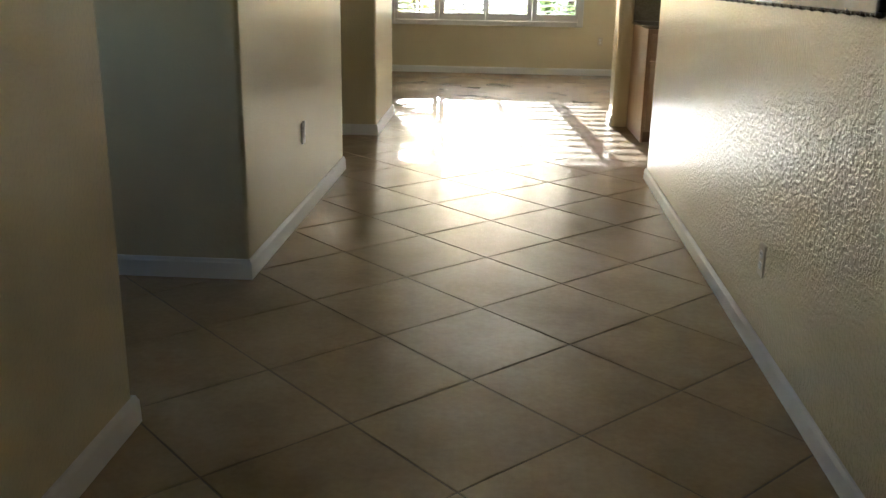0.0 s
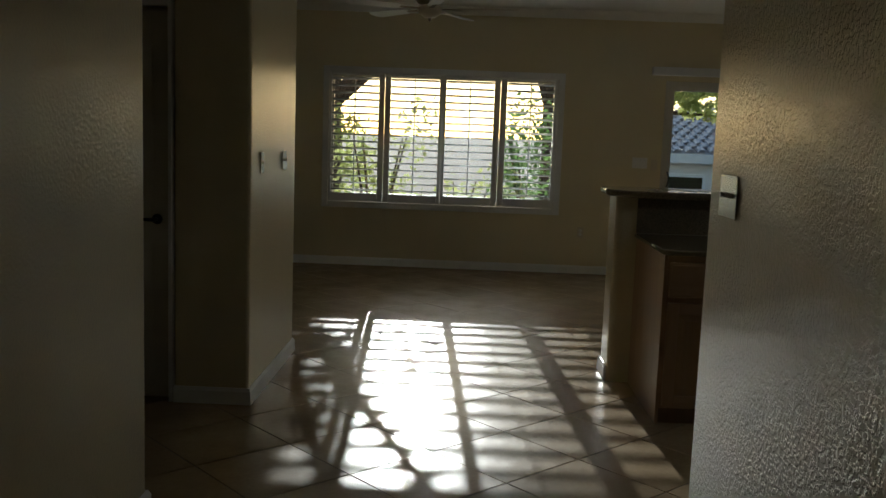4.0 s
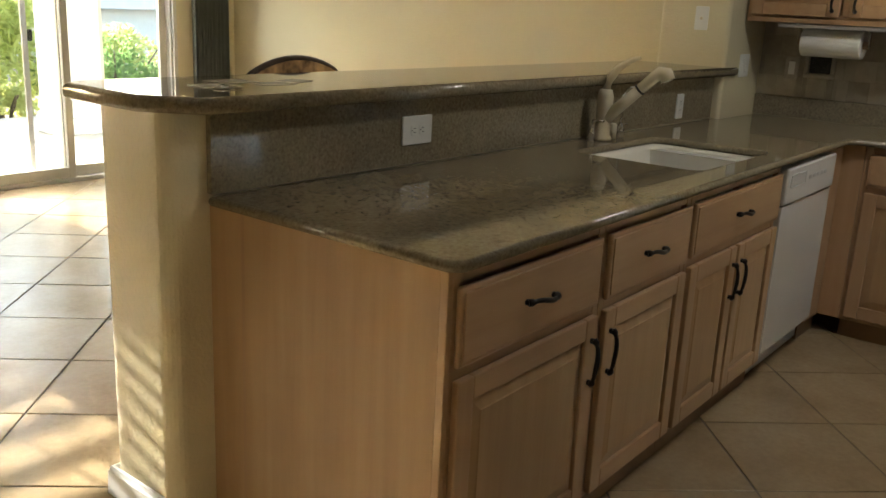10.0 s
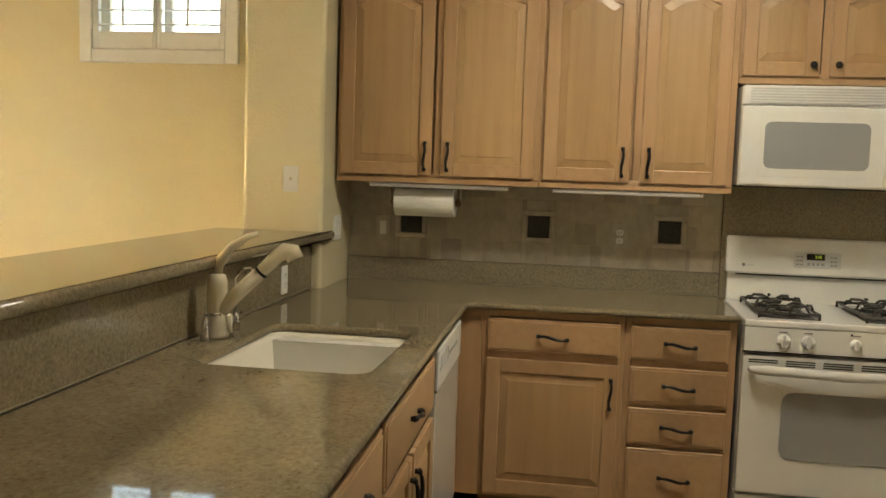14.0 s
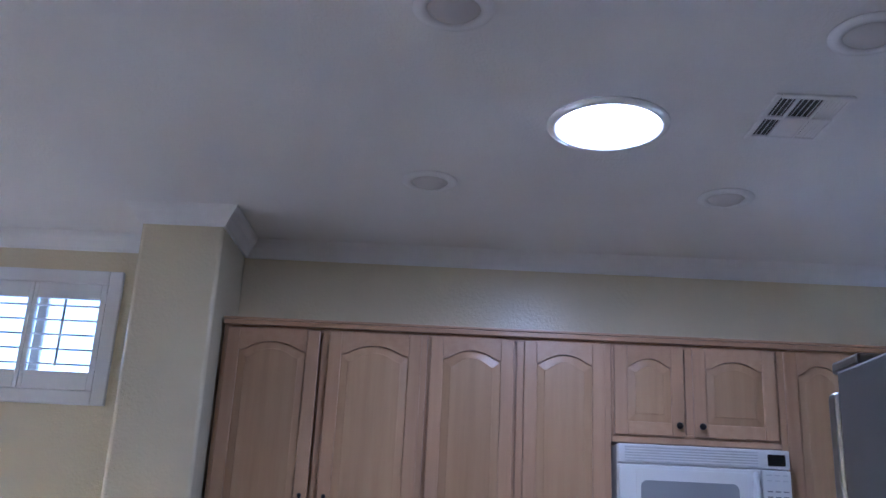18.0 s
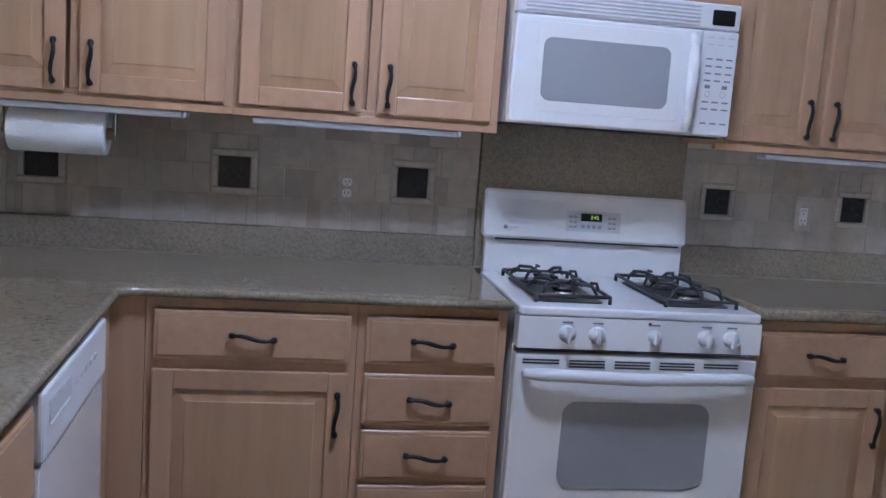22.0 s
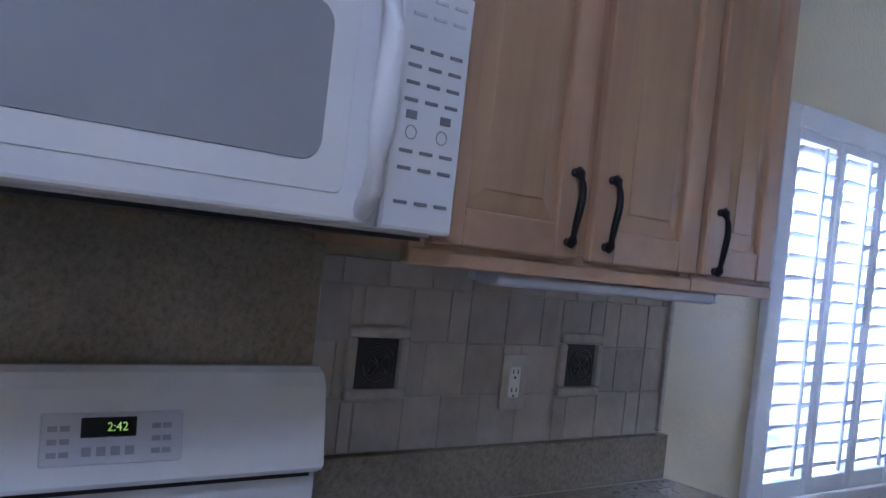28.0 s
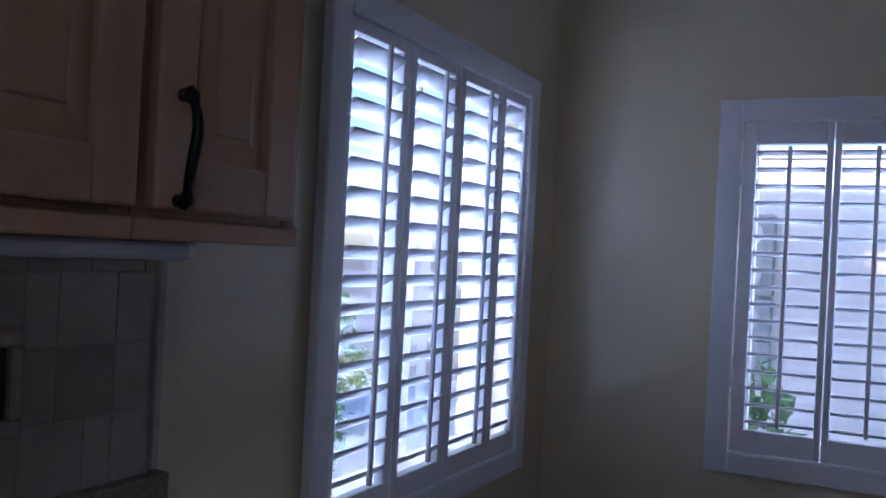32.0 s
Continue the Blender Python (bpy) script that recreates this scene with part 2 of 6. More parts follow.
BISQ = plain("white_appliance_plastic", (0.74, 0.735, 0.72), 0.36, vary=0.015)
PLATE = plain("white_plastic_plate", (0.80, 0.79, 0.76), 0.35, vary=0.02)
ALMOND = plain("almond_plastic", (0.62, 0.55, 0.42), 0.4, vary=0.03)
SLOT = plain("dark_slot", (0.02, 0.02, 0.02), 0.6)
GREYWIN = plain("grey_dotted_oven_glass", (0.33, 0.335, 0.34), 0.12, vary=0.02)
KEYINK = plain("pale_grey_key_print", (0.34, 0.34, 0.35), 0.5)
INK = plain("grey_printing", (0.22, 0.22, 0.23), 0.5)
PALE = plain("pale_grey_panel", (0.60, 0.60, 0.60), 0.4, vary=0.02)
BLACKGL = plain("black_display_glass", (0.01, 0.01, 0.012), 0.1)
IRON = plain("black_cast_iron", (0.04, 0.037, 0.035), 0.45, vary=0.3, grain=0.3, gscale=300)
BRONZE = plain("dark_bronze_pull", (0.018, 0.016, 0.015), 0.38, metal=0.5, vary=0.3, scale=40)
CHROME = plain("chrome", (0.75, 0.75, 0.76), 0.08, metal=1.0, vary=0.01)
STEEL = plain("worn_steel_plate", (0.55, 0.54, 0.52), 0.22, metal=1.0, vary=0.05)
ALU = plain("white_aluminium_frame", (0.62, 0.60, 0.55), 0.4, vary=0.03)
PANE = glass("window_glass")
MIRROR = plain("mirror_silver", (0.86, 0.86, 0.85), 0.015, metal=1.0, vary=0.005)
EBONY = plain("ebony_frame_lacquer", (0.02, 0.014, 0.011), 0.2, vary=0.3, scale=30, coat=0.6)
SILVERED = plain("silvered_beads", (0.55, 0.52, 0.46), 0.2, metal=1.0, vary=0.15)
PORC = plain("bisque_porcelain", (0.80, 0.77, 0.69), 0.12, vary=0.015, coat=0.4)
FAUCET = plain("almond_faucet_enamel", (0.66, 0.60, 0.46), 0.16, vary=0.02, coat=0.5)
PAPER = plain("paper_towel", (0.83, 0.82, 0.79), 0.9, vary=0.02, grain=0.6, gscale=150)
SHEET = plain("printed_card", (0.70, 0.66, 0.55), 0.25, vary=0.05, coat=0.4)
FRIDGE = plain("grey_fridge_side", (0.085, 0.088, 0.09), 0.42, vary=0.08, grain=0.25, gscale=260)
FRIDGE_D = plain("steel_fridge_door", (0.2, 0.205, 0.21), 0.32, metal=0.8, vary=0.05)
DOORP = plain("door_paint", (0.62, 0.58, 0.5), 0.4, vary=0.03)
BLIND = plain("grey_green_blind_vanes", (0.19, 0.21, 0.19), 0.6, vary=0.1)
FABRIC = plain("floral_chair_fabric", (0.36, 0.22, 0.11), 0.85, vary=0.7, scale=18)
DKWOOD = plain("dark_walnut", (0.045, 0.022, 0.012), 0.3, vary=0.3, scale=20, coat=0.3)
DIFF = glow("skylight_diffuser_glow", (1.0, 0.99, 0.98), 3.0)
GREEN7 = glow("green_clock_digits", (0.6, 0.8, 0.12), 0.07)
FIXT = plain("grey_undercabinet_light", (0.42, 0.42, 0.43), 0.4, vary=0.03)
SPK = plain("speaker_mesh", (0.62, 0.60, 0.58), 0.7, vary=0.03, grain=0.5, gscale=500)
VENTD = plain("vent_dark", (0.05, 0.05, 0.055), 0.7)
STUCCO = plain("stucco", (0.70, 0.60, 0.46), 0.9, vary=0.06, grain=0.5, gscale=60)
STUCCOW = plain("pale_stucco", (0.80, 0.78, 0.75), 0.9, vary=0.05, grain=0.5, gscale=60)
ROOFT = plain("grey_roof_tile", (0.62, 0.58, 0.57), 0.8, vary=0.25, scale=5)
CONC = plain("patio_concrete", (0.74, 0.71, 0.67), 0.85, vary=0.1, scale=3, grain=0.3)
GROUND = plain("gravel_ground", (0.33, 0.28, 0.21), 0.95, vary=0.25, scale=8, grain=0.6, gscale=60)
BARK = plain("bark", (0.10, 0.07, 0.05), 0.9, vary=0.3, scale=20, grain=0.6, gscale=40)
LEAF_Y = leaves("bright_leaves", (0.15, 0.18, 0.06), (0.33, 0.36, 0.15))
LEAF_G = leaves("dark_leaves", (0.045, 0.09, 0.03), (0.11, 0.18, 0.06))
FENCEM = plain("garden_fence", (0.34, 0.36, 0.36), 0.7, vary=0.08)
BRASSY = plain("aged_chandelier_iron", (0.22, 0.17, 0.115), 0.5, metal=0.3, vary=0.2)
FROST = plain("frosted_lamp_glass", (0.75, 0.68, 0.52), 0.35, vary=0.05)
FANW = plain("white_fan_blade", (0.70, 0.68, 0.64), 0.35, vary=0.03)


# ---- building helpers ----
def part(name, bm, material, parent=None, label=""):
    me = bpy.data.meshes.new(name)
    bm.to_mesh(me)
    bm.free()
    me.materials.append(material)
    ob = new(name, me)
    if parent is not None:
        ob.parent = parent
    if label:
        tagged(ob, label)
    return ob


def thing(name, x, y, z, label, category, group="", kind="", rz=0):
    ob = new(name)
    ob.empty_display_size = 0.05
    ob.matrix_basis = pose(x, y, z, 0, 0, rz)
    return tagged(ob, label, category, group, kind)


def rbox(x0, x1, y0, y1, z0, z1, bev=0.0, seg=2, bm=None):
    """A box from its limits, its edges rounded by bev."""
    b = bmesh.new()
    bmesh.ops.create_cube(b, size=1)
    bmesh.ops.transform(b, matrix=Matrix.Translation(((x0 + x1) / 2, (y0 + y1) / 2, (z0 + z1) / 2)) @ Matrix.Diagonal((abs(x1 - x0), abs(y1 - y0), abs(z1 - z0), 1)), verts=b.verts)
    if bev:
        bmesh.ops.bevel(b, geom=b.edges[:], offset=bev, segments=seg, affect='EDGES', profile=0.5)
        if seg > 1:
            for f in b.faces:
                f.smooth = False
    return join(bm, b) if bm is not None else b


def join(bm, other):
    me = bpy.data.meshes.new("tmp")
    other.to_mesh(me)
    other.free()
    bm.from_mesh(me)
    bpy.data.meshes.remove(me)
    return bm


def lathe(profile, n=24, m=None, smooth=True):
    """Turned round z from (radius, height) pairs."""
    b = bmesh.new()
    rings = []
    for r, z in profile:
        rings.append([b.verts.new((r * math.cos(2 * math.pi * k / n), r * math.sin(2 * math.pi * k / n), z)) for k in range(n)] if r > 1e-6 else [b.verts.new((0, 0, z))])
    for a, c in zip(rings, rings[1:]):
        for k in range(n):
            q = [a[k % len(a)], a[(k + 1) % len(a)], c[(k + 1) % len(c)], c[k % len(c)]]
            q = list(dict.fromkeys(q))
            if len(q) > 2:
                f = b.faces.new(q)
                f.smooth = smooth
    if m is not None:
        bmesh.ops.transform(b, matrix=m, verts=b.verts)
    bmesh.ops.recalc_face_normals(b, faces=b.faces)
    return b


def tube(pts, radii, n=8, closed=False):
    """A round bar along points; radii one number or one a point."""
    b = bmesh.new()
    pts = [Vector(p) for p in pts]
    if not hasattr(radii, "__len__"):
        radii = [radii] * len(pts)
    rings, up = [], Vector((0, 0, 1))
    for i, p in enumerate(pts):
        d = (pts[(i + 1) % len(pts)] - pts[i - 1]) if closed else (pts[min(i + 1, len(pts) - 1)] - pts[max(i - 1, 0)])
        d.normalize()
        ref = up if abs(d.dot(up)) < 0.95 else Vector((1, 0, 0))
        u = d.cross(ref).normalized()
        v = u.cross(d)
        rings.append([b.verts.new(p + radii[i] * (math.cos(2 * math.pi * k / n) * u + math.sin(2 * math.pi * k / n) * v)) for k in range(n)])
    span = range(len(rings)) if closed else range(len(rings) - 1)
    for i in span:
        a, c = rings[i], rings[(i + 1) % len(rings)]
        for k in range(n):
            f = b.faces.new((a[k], a[(k + 1) % n], c[(k + 1) % n], c[k]))
            f.smooth = True
    if not closed:
        b.faces.new(rings[0][::-1])
        b.faces.new(rings[-1])
    bmesh.ops.recalc_face_normals(b, faces=b.faces)
    return b


def prism(outline, z0, z1, bev=0.0, seg=2, m=None):
    """An outline in x, y raised from z0 to z1, its edges rounded."""
    b = bmesh.new()
    vs = [b.verts.new((x, y, z0)) for x, y in outline]
    f = b.faces.new(vs)
    f.normal_update()
    r = bmesh.ops.extrude_face_region(b, geom=[f])
    bmesh.ops.translate(b, vec=(0, 0, z1 - z0), verts=[v for v in r["geom"] if isinstance(v, bmesh.types.BMVert)])
    bmesh.ops.recalc_face_normals(b, faces=b.faces)
    if bev:
        ed = [e for e in b.edges if abs((e.verts[0].co - e.verts[1].co).z) < 1e-5]
        bmesh.ops.bevel(b, geom=ed, offset=bev, segments=seg, affect='EDGES', profile=0.5)
    if m is not None:
        bmesh.ops.transform(b, matrix=m, verts=b.verts)
    return b


def arc(cx, cy, r, a0, a1, n=6):
    return [(cx + r * math.cos(radians(a0 + (a1 - a0) * k / n)), cy + r * math.sin(radians(a0 + (a1 - a0) * k / n))) for k in range(n + 1)]


def rounded(x0, x1, y0, y1, r, n=5):
    return arc(x1 - r, y0 + r, r, -90, 0, n) + arc(x1 - r, y1 - r, r, 0, 90, n) + arc(x0 + r, y1 - r, r, 90, 180, n) + arc(x0 + r, y0 + r, r, 180, 270, n)


def structure(name, bm, material, label, category):
    return tagged(part(name, bm, material), label, category, kind="structure")


def sweep_profile(path, prof, closed=False):
    """A moulding: the profile (out, up) carried along a level path with mitred corners; out is to the path's left."""
    b = bmesh.new()
    rings = []
    n = len(path)
    for i, p in enumerate(path):
        p = Vector((p[0], p[1], 0))
        a = Vector((*path[i - 1], 0)) if (i or closed) else None
        c = Vector((*path[(i + 1) % n], 0)) if (i < n - 1 or closed) else None
        d1 = (p - a).normalized() if a is not None else (c - p).normalized()
        d2 = (c - p).normalized() if c is not None else d1
        n1, n2 = Vector((-d1.y, d1.x, 0)), Vector((-d2.y, d2.x, 0))
        m = (n1 + n2)
        m = m / max(m.length_squared / 2, 1e-6) if m.length > 1e-6 else n1
        rings.append([b.verts.new(p + m * o + Vector((0, 0, z))) for o, z in prof])
    k = len(prof)
    for i in range(n if closed else n - 1):
        a, c = rings[i], rings[(i + 1) % n]
        for j in range(k):
            b.faces.new((a[j], a[(j + 1) % k], c[(j + 1) % k], c[j]))
    if not closed:
        b.faces.new(rings[0])
        b.faces.new(rings[-1][::-1])
    bmesh.ops.recalc_face_normals(b, faces=b.faces)
    return b

# ---- large structure ----
def wall(name, x0, x1, y0, y1, z0, z1, label, material=None, bev=0.0):
    return structure(name, rbox(x0, x1, y0, y1, z0, z1, bev, 4), material or WALL, label, "wall")


def wall_with_holes(name, axis, at, thick, a0, a1, z1, holes, label):
    """A wall along x or y with openings through it: (from, to, sill, head)."""
    b = bmesh.new()
    cuts = sorted(holes)
    edge = a0
    boxes = []
    for h0, h1, s, t in cuts:
        boxes += [(edge, h0, 0, z1), (h0, h1, t, z1)]
        if s > 0:
            boxes.append((h0, h1, 0, s))
        edge = h1
    boxes.append((edge, a1, 0, z1))
    for p, q, s, t in boxes:
        if axis == "x":
            rbox(p, q, at, at + thick, s, t, bm=b)
        else:
            rbox(at, at + thick, p, q, s, t, bm=b)
    bmesh.ops.remove_doubles(b, verts=b.verts, dist=1e-4)
    inner = [f for f in b.faces if sum(1 for g in b.faces if (f.calc_center_median() - g.calc_center_median()).length < 1e-4) > 1]
    bmesh.ops.delete(b, geom=inner, context='FACES_ONLY')
    return structure(name, b, WALL, label, "wall")


WT = 0.15
NW = (-1.93, 0.54, 0.685, 2.085)              # north window: x from, to, sill, head
SL = (1.665, 3.54, 0.0, 2.10)                # sliding door
EW = (1.012, 2.042, 0.805, 1.885)               # nook window in the east wall, by y
HW = (6.70, 7.44, 2.0, 2.55)               # high window in the east wall, by y
SW = (2.50, 3.515, 0.83, 1.85)               # nook window in the south wall, by x
wall_with_holes("wall_north", "x", YN, WT, XW, XE + WT, CEIL, [NW, SL], "cream textured family room wall with shuttered window and sliding door")
wall_with_holes("wall_east", "y", XE, WT, YS - WT, YN, CEIL, [EW, HW], "cream textured wall behind the kitchen cabinets")
wall_with_holes("wall_south", "x", YS - WT, WT, HX1 - 0.11, XE, CEIL, [SW], "cream textured breakfast nook wall with shuttered window")
hall_right = wall("wall_hall_right", HX0, HX1, YB, HEND, 0, CEIL, "cream textured wall between hall and kitchen", WALL_H, bev=0.02)
hall_near = wall("wall_hall_left_near", LX - 0.55, LX + 0.025, YB, 0.39, 0, CEIL, "cream textured hall wall ending at a side opening", bev=0.02)
hall_middle = wall("wall_hall_left_middle", LX - 0.85, LX, 1.69, 3.985, 0, CEIL, "cream textured hall wall block with rounded corners", bev=0.02)
wall("wall_pier", PFX - 0.395, PFX, PY0, PY1, 0, CEIL, "cream textured pier with two switch plates", bev=0.02)
wall("wall_alcove_back", XW, PFX - 1.205, PY0, PY0 + 0.15, 0, CEIL, "cream textured wall beside the alcove door")
wall("wall_alcove_head", PFX - 1.205, PFX - 0.397, PY0 + 0.002, PY0 + 0.13, 2.08, CEIL, "cream textured wall above the alcove door")
wall("wall_behind_pier", XW, PFX - 0.397, PY0 + 0.17, PY1, 0, CEIL, "cream textured wall closing the family room")
wall_with_holes("wall_west", "y", XW - WT, WT, YB, YN, CEIL, [(0.6, 1.6, 1.0, 2.0)], "cream textured west wall")
wall_with_holes("wall_hall_end", "x", YB - WT, WT, XW, HX0, CEIL, [(-1.2, -0.4, 1.0, 2.0)], "cream textured end wall of the hall")
wall("wall_pillar", PIL[0], XE - 0.002, PIL[1], PIL[2], 0, CEIL, "cream textured pillar between kitchen and family room", bev=0.02)
structure("ceiling", join(rbox(XW - WT, HX1, YB - WT, YN + WT, CEIL, CEIL + 0.12), rbox(HX1, XE + WT, YS - WT, YN + WT, CEIL, CEIL + 0.12)), CEILW, "white textured ceiling", "ceiling")



def swing(ob, px, py, degrees):
    """Turns a finished thing about an upright line, to fit the hall to the camera's view."""
    ob.matrix_basis = pose(px, py, 0, 0, 0, degrees) @ pose(-px, -py, 0) @ ob.matrix_basis
    return ob


def on_hall_right(ob):
    return swing(ob, HX0, HEND, -1.6)


def on_hall_left(ob):
    return swing(ob, LX, 3.985, -0.8)


on_hall_right(hall_right)
on_hall_left(hall_near)
on_hall_left(hall_middle)

# crown moulding of kitchen, nook and family room
CROWN = [(0.0, CEIL - 0.001), (0.0, CEIL - 0.088), (0.01, CEIL - 0.086), (0.015, CEIL - 0.074), (0.038, CEIL - 0.04), (0.056, CEIL - 0.023), (0.064, CEIL - 0.01), (0.068, CEIL - 0.001)]
crown_path = [(PFX, PY1), (XW, PY1), (XW, YN), (XE, YN), (XE, PIL[2]), (PIL[0], PIL[2]), (PIL[0], PIL[1]), (XE, PIL[1]), (XE, YS), (HX1 - 0.085, YS), (HX1, HEND)]
structure("trim_crown", sweep_profile([(x, y) for x, y in crown_path][::-1], CROWN), TRIM, "white crown moulding along the ceiling", "crown moulding")

# baseboards
BASE = [(0.0, 0.0), (0.0, 0.088), (0.006, 0.086), (0.010, 0.074), (0.013, 0.07), (0.015, 0.0)]


def baseboard(name, path, tall=1.0):
    return structure(name, sweep_profile(path, [(o, z * tall) for o, z in BASE]), TRIM, "white moulded baseboard", "baseboard")


baseboard("baseboard_north", [(SL[0] - 0.07, YN), (XW, YN)])
on_hall_right(baseboard("baseboard_hall_right", [(HX0, YB), (HX0, HEND), (HX1, HEND), (HX1, 3.0)], 0.78))
on_hall_left(baseboard("baseboard_hall_near", [(LX - 0.55, 0.39), (LX + 0.025, 0.39), (LX + 0.025, YB)]))
on_hall_left(baseboard("baseboard_hall_middle", [(LX - 0.85, 3.985), (LX, 3.985), (LX, 1.69), (LX - 0.85, 1.69)]))
baseboard("baseboard_pier", [(PFX - 1.0, PY1), (PFX, PY1), (PFX, PY0), (PFX - 0.395, PY0)])
baseboard("baseboard_east", [(XE, PIL[2]), (XE, YN)])
baseboard("baseboard_nook", [(XE, 2.46), (XE, YS), (HX1 - 0.05, YS)][::-1])

# ---- openings: shutters and sliding door ----


def shutter_window(name, label, hole, axis, at, inward, panels, louvers, tilt, sill=False, rods=True):
    """Plantation shutters: outer frame, hinged panels with stiles, rails, louvers and a tilt rod, glass behind.
    Built along local x with the room at -y; panels: (from, to) of the clear openings."""
    a0, a1, s, h = hole
    root = thing(name, 0, 0, 0, label, "window", kind="structure")
    if axis == "x":
        root.matrix_basis = pose(0, at, 0) if inward < 0 else pose(0, at, 0, 0, 0, 180)
    else:
        root.matrix_basis = pose(at, 0, 0, 0, 0, 90 if inward > 0 else -90)
    m = root.matrix_basis.inverted()

    def lx(v):
        p = m @ (Vector((v, at, 0)) if axis == "x" else Vector((at, v, 0)))
        return p.x

    fr = 0.055
    p0, p1 = sorted((lx(a0), lx(a1)))
    b = bmesh.new()
    for (x0, x1, z0, z1) in ((p0 - fr, p0 + 0.012, s - fr, h + fr), (p1 - 0.012, p1 + fr, s - fr, h + fr), (p0 + 0.012, p1 - 0.012, h - 0.012, h + fr), (p0 + 0.012, p1 - 0.012, s - fr, s + 0.012)):
        rbox(x0, x1, -0.03, -0.003, z0, z1, 0.006, 2, bm=b)
    part("shutter_frame", b, SHUT, root)
    for (x0, x1, z0, z1, nm) in ((p0, p0 + 0.05, s, h, "sash"), (p1 - 0.05, p1, s, h, "sash"), (p0 + 0.05, p1 - 0.05, h - 0.05, h, "sash"), (p0 + 0.05, p1 - 0.05, s, s + 0.05, "sash"), ((p0 + p1) / 2 - 0.022, (p0 + p1) / 2 + 0.022, s + 0.05, h - 0.05, "meeting_stile")):
        part(nm, rbox(x0, x1, 0.085, 0.125, z0, z1, 0.004), ALU, root)
    g = part("pane", rbox(p0 + 0.05, p1 - 0.05, 0.1, 0.104, s + 0.05, h - 0.05), PANE, root)
    g.visible_shadow = False
    pitch_n = louvers[0]
    z0, z1 = louvers[1], louvers[2]
    opens = sorted(tuple(sorted((lx(a), lx(c)))) for a, c in panels)
    bounds = [p0 + 0.014] + [(opens[i][1] + opens[i + 1][0]) / 2 for i in range(len(opens) - 1)] + [p1 - 0.014]
    pitch = (z1 - z0) / pitch_n
    chord = min(0.064, pitch * 0.93)
    for i, (o0, o1) in enumerate(opens):
        pan = part("shutter_panel", rbox(bounds[i] + 0.002, o0, -0.022, 0.006, s + 0.014, h - 0.014, 0.003), SHUT, root)
        part("stile", rbox(o1, bounds[i + 1] - 0.002, -0.022, 0.006, s + 0.014, h - 0.014, 0.003), SHUT, pan)
        part("top_rail", rbox(o0, o1, -0.022, 0.006, z1, h - 0.014, 0.003), SHUT, pan)
        part("bottom_rail", rbox(o0, o1, -0.022, 0.006, s + 0.014, z0, 0.003), SHUT, pan)
        lm = None
        for k in range(pitch_n):
            zc = z0 + (k + 0.5) * pitch
            if lm is None:
                lb = bmesh.new()
                n = 10
                vs = []
                for e in (o0 + 0.002, o1 - 0.002):
                    vs.append([lb.verts.new((e, chord / 2 * math.cos(2 * math.pi * q / n), 0.0052 * math.sin(2 * math.pi * q / n))) for q in range(n)])
                for q in range(n):
                    f = lb.faces.new((vs[0][q], vs[0][(q + 1) % n], vs[1][(q + 1) % n], vs[1][q]))
                    f.smooth = True
                lb.faces.new(vs[0])
                lb.faces.new(vs[1][::-1])
                bmesh.ops.recalc_face_normals(lb, faces=lb.faces)
                lv = part("louver", lb, SHUT, pan)
                lm = lv.data
            else:
                lv = new("louver", lm)
                lv.parent = pan
            lv.matrix_basis = pose(0, -0.008, zc, tilt, 0, 0)
        if rods:
            xc = (o0 + o1) / 2
            part("tilt_rod", rbox(xc - 0.006, xc + 0.006, -0.052, -0.042, z0 + 0.02, z1 - 0.01, 0.002), SHUT, pan)
        for hz in (s + (h - s) * 0.2, s + (h - s) * 0.8):
            if i in (0, len(opens) - 1):
                hx = bounds[i] if i == 0 else bounds[i + 1]
                part("hinge", lathe([(0, 0), (0.005, 0), (0.005, 0.06), (0, 0.06)], 8, Matrix.Translation((hx, -0.026, hz))), SHUT, pan)
    return root


shutter_window("window_1", "white plantation shutters with open louvers over a wide window", NW, "x", YN, -1,
               [(-1.888, -1.387), (-1.259, -0.738), (-0.666, -0.153), (-0.017, 0.488)], (17, 0.79, 2.05), -17)
shutter_window("window_2", "white plantation shutters with tilted louvers beside the kitchen cabinets", EW, "y", XE, -1,
               [(2.008, 1.80), (1.737, 1.535), (1.472, 1.262), (1.205, 1.044)], (16, 0.872, 1.842), -32)
shutter_window("window_3", "white plantation shutters with open louvers in the breakfast nook", SW, "x", YS, 1,
               [(3.46, 3.265), (3.225, 3.03), (2.985, 2.79), (2.75, 2.545)], (17, 0.91, 1.77), -10)
shutter_window("window_4", "small high window with white shutters near the ceiling", HW, "y", XE, -1,
               [(7.392, 7.10), (7.055, 6.745)], (5, 2.1, 2.46), 7)

# sliding glass door
sd = thing("door_1", 0, 0, 0, "aluminium sliding glass door to the patio, closed", "sliding door", kind="structure")
for x0, x1, z0, z1 in ((SL[0], SL[0] + 0.045, 0.0, SL[3]), (SL[1] - 0.045, SL[1], 0.0, SL[3]), (SL[0] + 0.045, SL[1] - 0.045, SL[3] - 0.045, SL[3]), (SL[0] + 0.045, SL[1] - 0.045, 0.0, 0.03)):
    part("door_frame", rbox(x0, x1, YN + 0.02, YN + 0.13, z0, z1, 0.004), ALU, sd)
MID = (SL[0] + SL[1]) / 2 + 0.02


